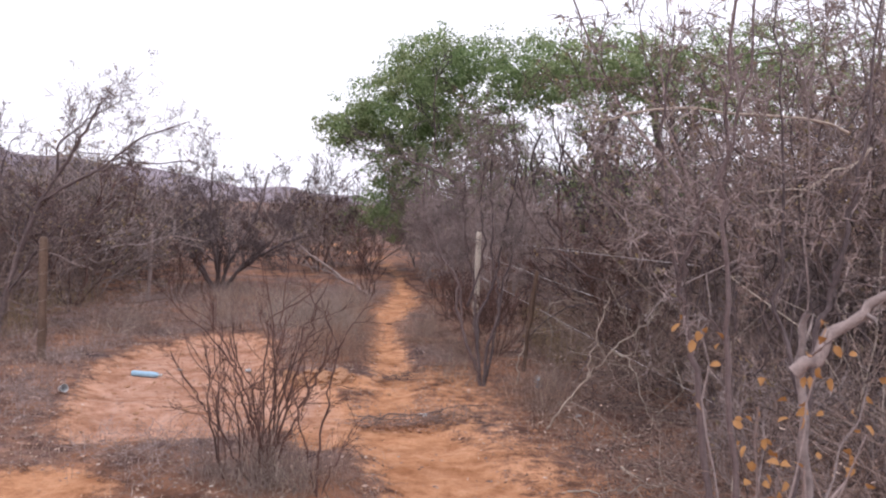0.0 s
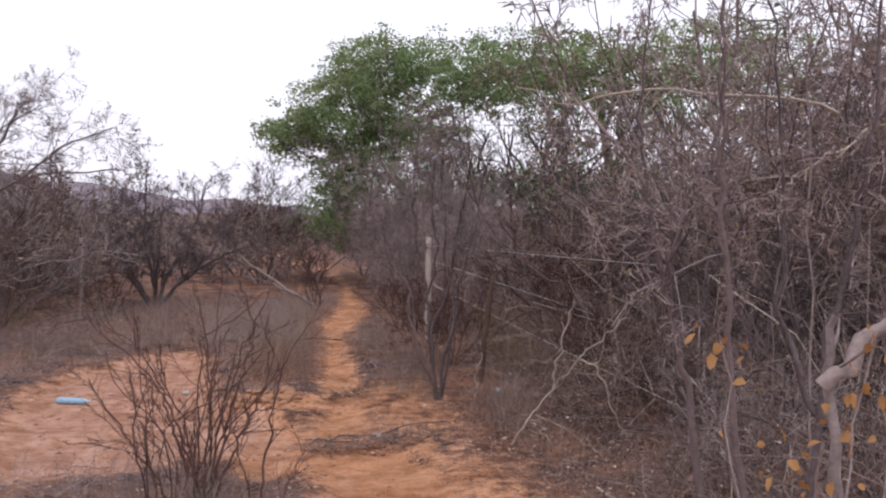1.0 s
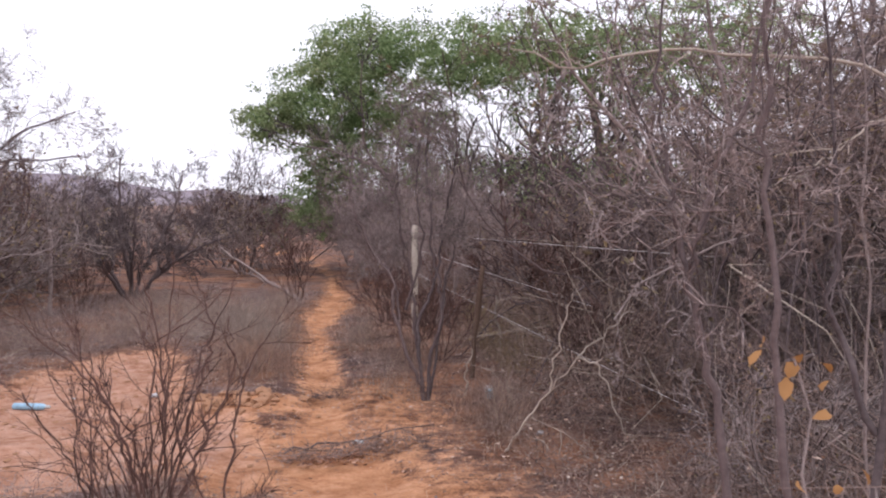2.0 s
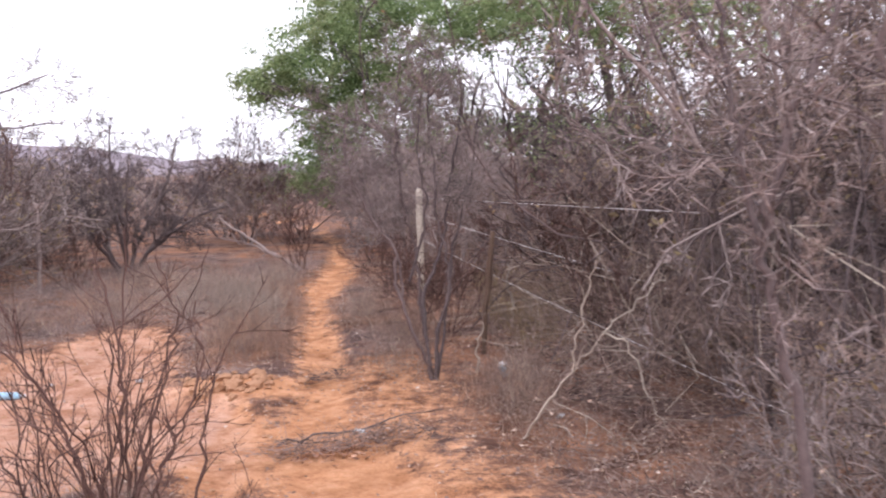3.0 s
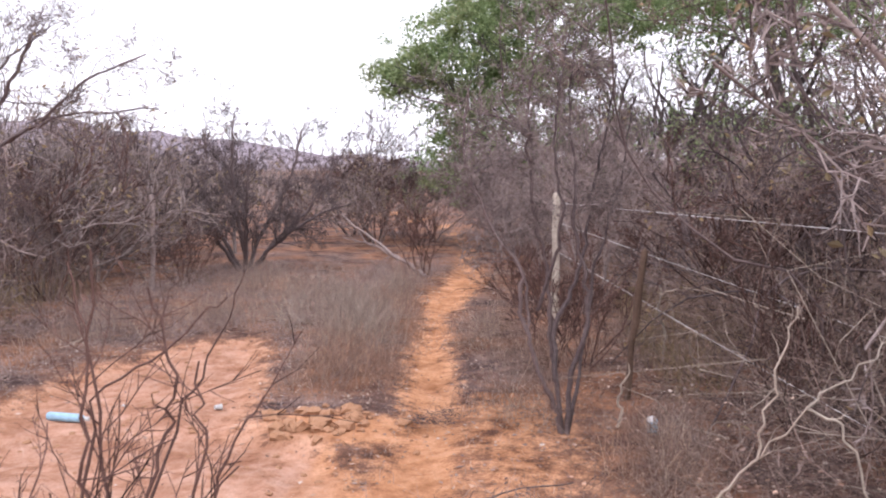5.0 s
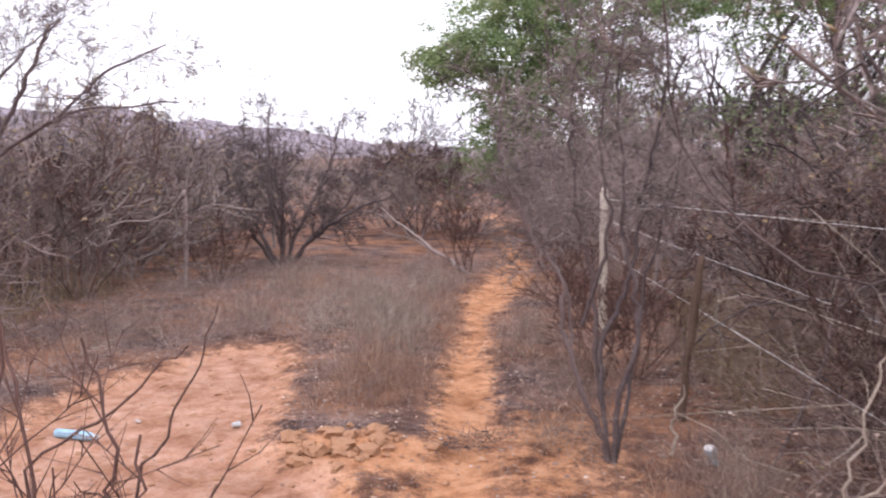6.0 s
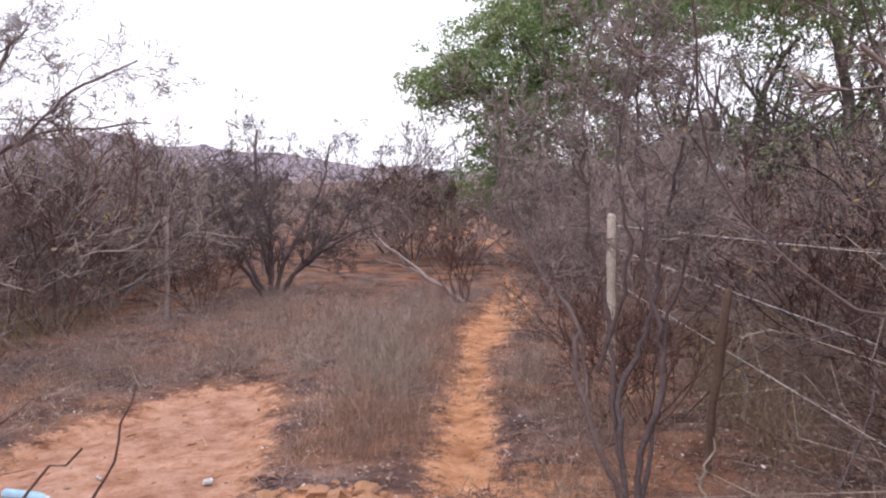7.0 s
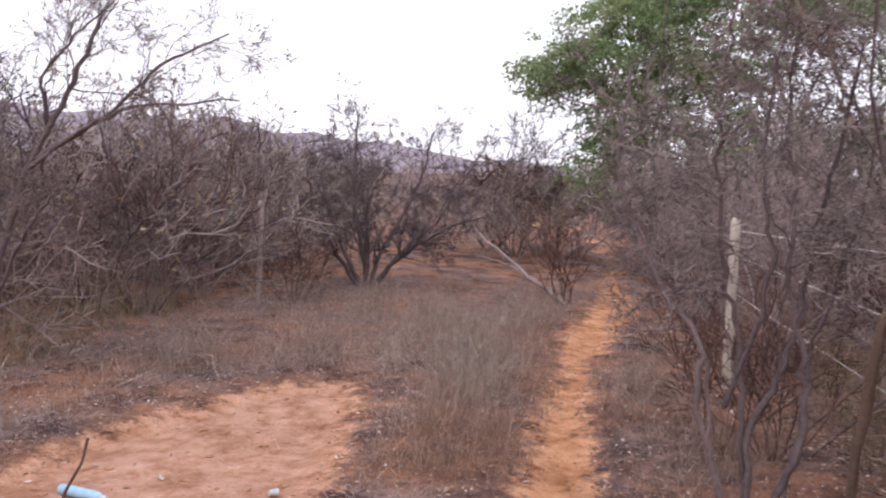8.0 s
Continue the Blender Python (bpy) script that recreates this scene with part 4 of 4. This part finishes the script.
def tangle(seed, n, spots, height, length, radius, upright):
    """Thin crooked twigs in a tangle: spots gives n places, height how high the tangle stands there."""
    g = np.random.default_rng(seed)
    x, y = spots(g, n)
    n = len(x)
    h = height(x, y)
    z0 = ground_z(x, y) + h * g.uniform(0, 0.75, n) ** 1.3
    az, el = g.uniform(0, 2 * math.pi, n), np.abs(g.normal(upright, 0.5, n))
    d = np.stack([np.cos(az) * np.cos(el), np.sin(az) * np.cos(el), np.sin(el)], -1)
    L = (g.uniform(*length, n) * np.clip(h, 0.22, 1.3))[:, None]
    p0 = np.stack([x, y, z0], -1)
    p1 = p0 + d * L * 0.35 + g.normal(0, 0.06, (n, 3)) * L
    p2 = p0 + d * L * 0.7 + g.normal(0, 0.1, (n, 3)) * L
    p3 = p0 + d * L + g.normal(0, 0.14, (n, 3)) * L
    P = np.stack([p0, p1, p2, p3], 1)
    P[:, :, 2] = np.maximum(P[:, :, 2], 0.0)
    u = np.cross(d, (0.3, 0.2, 0.93))
    u /= np.linalg.norm(u, axis=1, keepdims=True) + 1e-9
    w = np.cross(d, u)
    R = g.uniform(*radius, n)[:, None, None] * np.array([1, 0.85, 0.65, 0.3])[None, :, None]
    a = np.arange(3) * 2 * math.pi / 3
    ring = np.cos(a)[None, :, None] * u[:, None] + np.sin(a)[None, :, None] * w[:, None]
    V = P[:, :, None] + R[..., None] * ring[:, None]
    i = np.arange(n)[:, None, None] * 12 + np.arange(3)[None, :, None] * 3
    k = np.arange(3)[None, None]
    A, B = i + k, i + (k + 1) % 3
    F = np.stack([A, B, B + 3, A + 3], -1)
    return V.reshape(-1, 3), F.reshape(-1, 4)


def within(xr, yr, keep):
    def spots(g, n):
        x, y = g.uniform(*xr, n * 3), g.uniform(*yr, n * 3)
        ok = keep(x, y)
        return x[ok][:n], y[ok][:n]
    return spots


def thicket_edge(y):
    """Where the thicket beside the path begins."""
    return np.interp(y, [2.6, 4.2, 5.5, 7.5, 9, 10.5, 12, 15, 18, 26], [1.0, 0.85, 0.8, 0.75, 0.75, 0.5, 0.1, -0.5, -1.0, -1.8])


def rise_of(x, y):
    h = np.clip((x - thicket_edge(y)) * 0.95 + 0.12, 0.05, 1.0) * np.interp(y, [3, 8, 13, 18], [0.95, 1.0, 1.2, 1.5])
    hollow = (x < 2.0) & (y > 4.5) & (y < 6.1) | (np.hypot(x - 0.7, (y - 7.5) * 0.7) < 0.35)
    return np.where(hollow, np.minimum(h, 0.2), h)


v, f = tangle(201, 9000, within((0.6, 5.5), (2.7, 9.5), lambda x, y: (x > thicket_edge(y)) & (x < 0.55 * y + 1.5)), rise_of, (0.25, 0.9), (0.0014, 0.0032), 0.5)
stuff("dry_brush", "tangled grey dead twigs in the thicket beside the path", "brush", v, f, BRUSH)
v, f = tangle(202, 8500, within((-1.0, 9), (9.0, 18), lambda x, y: x > thicket_edge(y)), rise_of, (0.4, 1.1), (0.002, 0.004), 0.7)
stuff("dry_brush", "dense brown dead twigs behind the wire fence", "brush", v, f, BRUSH)
v, f = tangle(203, 6500, within((-13, -4.6), (7.5, 20), lambda x, y: x < -4.75 - (y - 8) * 0.17), lambda x, y: np.clip((-4.7 - (y - 8) * 0.17 - x) * 1.2 + 0.2, 0.1, 1.75), (0.4, 1.1), (0.002, 0.004), 0.9)
stuff("dry_brush", "dense brown scrub twigs behind the fence", "brush", v, f, BRUSH)
v, f = tangle(210, 190, within((0.85, 4.5), (2.9, 9.0), lambda x, y: (x > thicket_edge(y) + 0.15) & (x < 0.5 * y + 1.2)), rise_of, (0.7, 1.6), (0.0022, 0.0048), 0.45)
stuff("bleached_sticks", "pale bleached dead sticks caught in the brush", "sticks", v, f, BARK_PALE)
v, f = tangle(211, 160, within((-8, -2.0), (8.5, 16), lambda x, y: bare_of(x, y) < 0.2), lambda x, y: 0.25 + 0 * x, (0.9, 2.2), (0.002, 0.004), 0.35)
stuff("bleached_sticks", "pale dry stalks over the dead undergrowth", "sticks", v, f, BARK_PALE)
v, f = tangle(212, 420, within((-2.9, -1.2), (9.0, 12.8), lambda x, y: (bare_of(x, y) < 0.3) & (lump(x, y, 2.1, 3.0) > -0.1)), lambda x, y: 0.36 + 0.1 * lump(x, y, 2.1, 3.0), (0.7, 1.5), (0.0009, 0.0018), 0.75)
stuff("pale_stalks", "long bleached grass stalks standing over the dry tufts", "grass", v, f, BARK_PALE)
v, f = tangle(204, 10500, within((-35, 22), (20, 60), lambda x, y: np.abs(x - np.interp(y, LY, LX)) > 0.9), lambda x, y: 1.55 + 0.5 * lump(x, y, 0.35, 3.0), (0.5, 1.2), (0.007, 0.016), 0.9)
stuff("far_scrub", "distant grey-brown leafless scrub", "scrub", v, f, BARK_GREY)
v, f = tangle(208, 10000, within((-5.6, -1.4), (4.0, 16.5), lambda x, y: (bare_of(x, y) < 0.35) & (lump(x, y, 1.9, 5.0) + 0.35 * lump(x, y, 6.3, 2.0) > -0.12)), lambda x, y: 0.09 + 0.16 * np.clip(lump(x, y, 1.9, 5.0), 0, 1), (0.4, 1.2), (0.001, 0.0022), 0.55)
stuff("dry_brush", "low mat of fine grey dead undergrowth", "brush", v, f, BARK_GREY)
v, f = tangle(209, 1600, within((-1.2, 0.9), (4.0, 15.5), lambda x, y: (bare_of(x, y) < 0.45) & (lump(x, y, 2.6, 1.0) > -0.2)), lambda x, y: 0.08 + 0.06 * lump(x, y, 2.6, 1.0), (0.4, 1.2), (0.001, 0.002), 0.5)
stuff("dry_brush", "low mat of dead twigs at the path's edge", "brush", v, f, BRUSH)
v, f = tangle(205, 380, within((-0.95, 0.25), (5.7, 6.8), lambda x, y: np.hypot((x + 0.35) * 0.9 - (y - 6.2) * 0.7, (y - 6.2) * 1.6) < 0.34 + 0.2 * lump(x, y, 6.0, 2.0)), lambda x, y: 0.07 + 0 * x, (0.25, 1.1), (0.001, 0.003), 0.25)
stuff("twig_heap", "flat scatter of dark dry twigs on the path", "brush", v, f, BRUSH)
v, f = tangle(206, 160, within((-0.9, -0.3), (7.6, 8.2), lambda x, y: np.hypot(x + 0.6, (y - 7.9) * 1.4) < 0.2 + 0.12 * lump(x, y, 9.0, 2.0)), lambda x, y: 0.07 + 0 * x, (0.25, 0.9), (0.001, 0.0025), 0.25)
stuff("twig_heap", "small scatter of dry twigs on sand", "brush", v, f, BARK_DARK)

g = np.random.default_rng(301)


def spread_points(n, xr, yr, power=1.0):
    x, y = g.uniform(*xr, n), g.uniform(*yr, n)
    b = bare_of(x, y) + 0.22 * lump(x, y, 5.0, 6.0)
    ok = g.uniform(0, 1, n) > np.clip(b * 1.5 - 0.25, 0, 0.955) ** power
    x, y = x[ok], y[ok]
    return np.stack([x, y, ground_z(x, y)], -1)


at = spread_points(60000, (-6.5, 4.5), (2.4, 17)) + (0, 0, 0.006)
a, q = g.uniform(0, 2 * math.pi, 600), g.uniform(0, 1, 600)
hx, hy = -0.38 + 0.38 * q * np.cos(a) + 0.1 * np.sin(a), 6.2 + 0.24 * q * np.sin(a)
kx, ky = within((0.5, 4.5), (3.0, 10.5), lambda x, y: x > thicket_edge(y) - 0.1)(g, 6500)
at = np.concatenate([at, np.stack([kx, ky, ground_z(kx, ky) + rise_of(kx, ky) * 0.75 * g.uniform(0, 1, len(kx)) ** 2], -1)])
at = np.concatenate([at, np.stack([hx, hy, ground_z(hx, hy) + 0.012 + 0.02 * g.uniform(0, 1, 600)], -1)])
v, f = leaf_quads(g, at, g.uniform(0.02, 0.055, len(at)), g.uniform(0.012, 0.03, len(at)), 0.0)
v[:, 2] = at.repeat(4, 0)[:, 2] + (v[:, 2] - at.repeat(4, 0)[:, 2]) * 0.4 + 0.004
stuff("leaf_litter", "grey-brown dead leaves scattered over sandy soil", "leaves", v, f, LITTER)

at = spread_points(27000, (-6.0, 3.5), (2.6, 17), 0.7)
L = g.uniform(0.03, 0.14, len(at)) * (1 + 0.5 * lump(at[:, 0], at[:, 1], 1.1, 8.0))
v, f = blades(g, at, L, g.uniform(0.0015, 0.0032, len(at)), 0.35, 0.6)
stuff("dry_grass", "short dry grey-brown grass and stubble", "grass", v, f, STRAW)

TUFTS = ((-1.5, 8.9, 0.4, 0.6, 900, 0.36), (-1.65, 9.7, 0.5, 0.6, 700, 0.42), (-1.75, 10.6, 0.5, 0.8, 900, 0.36), (-2.1, 11.6, 0.8, 0.7, 1300, 0.4), (-2.9, 12.6, 0.8, 0.6, 900, 0.35), (-1.0, 4.35, 0.42, 0.28, 900, 0.28),
         (-3.4, 11.0, 0.7, 0.6, 900, 0.35), (-1.95, 13.2, 0.35, 0.8, 600, 0.45), (1.4, 10.8, 0.9, 1.2, 1500, 0.5), (0.75, 7.0, 0.3, 0.9, 800, 0.35), (-0.55, 10.6, 0.3, 0.9, 700, 0.3),
         (0.0, 9.4, 0.4, 0.6, 600, 0.3), (-0.1, 8.0, 0.35, 0.3, 350, 0.3), (-4.3, 10.2, 0.5, 0.9, 700, 0.3), (-3.9, 13.5, 0.7, 0.8, 700, 0.4))


def tuft_spots(gr, n):
    xs, ys = [], []
    for cx, cy, rx, ry, k, _ in TUFTS:
        a, q = gr.uniform(0, 2 * math.pi, k), gr.uniform(0, 1, k) ** 0.6
        q = q * (1 + 0.35 * np.sin(3 * a + cx * 7))
        xs.append(cx + rx * q * np.cos(a))
        ys.append(cy + ry * q * np.sin(a))
    return np.concatenate(xs), np.concatenate(ys)


def tuft_height(x, y):
    h = 0 * x + 0.05
    for cx, cy, rx, ry, _, top in TUFTS:
        h = np.maximum(h, top * np.clip(1.15 - 0.75 * np.hypot((x - cx) / rx, (y - cy) / ry), 0.2, 1))
    return h


v, f = tangle(207, 0, tuft_spots, tuft_height, (0.3, 1.1), (0.0009, 0.0018), 1.05)
kx, ky = within((0.7, 5), (8.2, 14), lambda x, y: (x > thicket_edge(y) + 0.15) & (lump(x, y, 1.3, 2.0) > -0.3))(g, 11000)
lx, ly = within((-9, -5.0), (8.0, 13), lambda x, y: (x < -5.0 - (y - 8) * 0.17) & (lump(x, y, 1.3, 2.0) > -0.2))(g, 4000)
kx, ky = np.concatenate([kx, lx]), np.concatenate([ky, ly])
ov, of = blades(g, np.stack([kx, ky, ground_z(kx, ky)], -1), g.uniform(0.15, 0.6, len(kx)), g.uniform(0.002, 0.005, len(kx)), 0.6, 0.5)
stuff("olive_grass", "half-dry olive weeds among the brush", "grass", ov, of, OLIVE)
stuff("dry_grass", "tall tufts of dry grey-brown grass stems beside the path", "grass", v, f, STRAW)


# ---- soil clods and discarded things ----
def clod_mesh(seed):
    g = np.random.default_rng(seed)
    bm = bmesh.new()
    bmesh.ops.create_icosphere(bm, subdivisions=2, radius=1)
    for q in bm.verts:
        p = q.co
        q.co = p * (1 + 0.4 * float(lump(p.x + seed, p.y + p.z, 2.6, seed)) + g.normal(0, 0.1))
        q.co.z *= 0.7
    me = bpy.data.meshes.new("clod")
    bm.to_mesh(me)
    bm.free()
    me.materials.append(CLOD)
    return me


clods = [clod_mesh(k) for k in (1, 2, 3, 4)]
for k in range(70):
    x, y = -1.28 + g.normal(0, 0.25), 7.7 + g.normal(0, 0.17)
    ob = new("soil_clod", clods[k % 4])
    r = float(g.uniform(0.012, 0.035)) if k > 22 else float(g.uniform(0.035, 0.07))
    ob.matrix_basis = pose(x, y, ground_z(x, y) + r * 0.2, 0, 0, float(g.uniform(0, 360))) @ Matrix.Diagonal((r, r * 0.85, r, 1))
    tagged(ob, "crumbly lump of orange soil beside the path", "clod", "soil clods")


for k in range(170):
    x, y = float(g.uniform(-3.6, -0.8)), float(g.uniform(5.2, 10.0))
    if inside(x, y, SAND) > 0.05:
        ob = new("soil_clod", clods[k % 4])
        r = float(g.uniform(0.008, 0.022))
        ob.matrix_basis = pose(x, y, ground_z(x, y) + r * 0.15, 0, 0, float(g.uniform(0, 360))) @ Matrix.Diagonal((r * 1.4, r, r * 0.8, 1))
        tagged(ob, "small crumb of orange soil on bare sand", "clod", "soil crumbs")


def lathe(profile, sides=18):
    """A turned shape from (radius, height) pairs."""
    bm = bmesh.new()
    rings = []
    for r, h in profile:
        rings.append([bm.verts.new((r * math.cos(a), r * math.sin(a), h)) for a in (2 * math.pi * k / sides for k in range(sides))])
    for lo, hi in zip(rings, rings[1:]):
        for k in range(sides):
            bm.faces.new((lo[k], lo[(k + 1) % sides], hi[(k + 1) % sides], hi[k]))
    bm.faces.new(rings[0][::-1])
    bm.faces.new(rings[-1])
    return bm


def dent(bm, where, radius, depth):
    for q in bm.verts:
        d = (q.co - Vector(where)).length
        if d < radius:
            q.co -= Vector((where[0], where[1], 0)).normalized() * depth * (1 - d / radius)
    return bm


bottle = tagged(new("plastic_bottle"), "faded blue plastic bottle lying on bare sand", "bottle")
part("body", dent(lathe([(0.024, 0), (0.029, 0.006), (0.029, 0.05), (0.027, 0.055), (0.029, 0.06), (0.029, 0.17), (0.024, 0.195), (0.013, 0.21)]), (0.03, 0, 0.11), 0.05, 0.008), BLUE, bottle)
part("cap", lathe([(0.014, 0.21), (0.015, 0.212), (0.015, 0.23), (0.013, 0.233)]), WHITE, bottle, "white screw cap")
bottle.matrix_basis = pose(-3.24, 7.72, ground_z(-3.2, 7.72) + 0.03, 0, 90, -6) @ Matrix.Diagonal((1, 1, 1.35, 1))
can = tagged(new("drink_can"), "pale blue crushed can standing in leaf litter", "can")
part("body", dent(lathe([(0.03, 0), (0.038, 0.008), (0.038, 0.06), (0.036, 0.065), (0.038, 0.07), (0.038, 0.13), (0.031, 0.145)]), (0.04, -0.01, 0.07), 0.045, 0.01), CAN, can)
part("lid", lathe([(0.031, 0.145), (0.032, 0.149), (0.029, 0.149), (0.028, 0.146)]), WIRE, can, "dull metal lid")
can.matrix_basis = pose(0.73, 7.82, ground_z(0.73, 7.82), 14, -18, 20) @ Matrix.Diagonal((0.95, 0.95, 0.75, 1))
cup = tagged(new("plastic_cup"), "small dirty white plastic cup on dry litter", "cup")
part("wall", lathe([(0.024, 0), (0.034, 0.075), (0.037, 0.077), (0.036, 0.08), (0.031, 0.076), (0.022, 0.004)]), WHITE, cup)
cup.matrix_basis = pose(-3.4, 6.6, ground_z(-3.4, 6.6) + 0.03, 75, 0, 50)
copy_thing(cup, pose(-2.2, 8.04, ground_z(-2.2, 8.04) + 0.025, 95, 0, 140) @ Matrix.Diagonal((0.6, 0.6, 0.6, 1)))
for x, y, s in ((-0.27, 6.42, 0.04), (-2.9, 8.1, 0.018), (1.0, 6.6, 0.03)):
    bm = bmesh.new()
    bmesh.ops.create_grid(bm, x_segments=4, y_segments=3, size=1)
    for q in bm.verts:
        q.co = Vector((q.co.x * s, q.co.y * s * 0.6, s * 0.7 * float(lump(q.co.x * 3 + x * 9, q.co.y * 3, 1.3, y)) + s * 0.5))
    me = bpy.data.meshes.new("plastic_scrap")
    bm.to_mesh(me)
    bm.free()
    me.materials.append(WHITE)
    ob = new("plastic_scrap", me)
    ob.modifiers.new("thickness", "SOLIDIFY").thickness = 0.002
    ob.matrix_basis = pose(x, y, ground_z(x, y) + 0.01, 0, 0, 60 * x)
    tagged(ob, "crumpled scrap of dirty white plastic on litter", "litter", "plastic scraps")
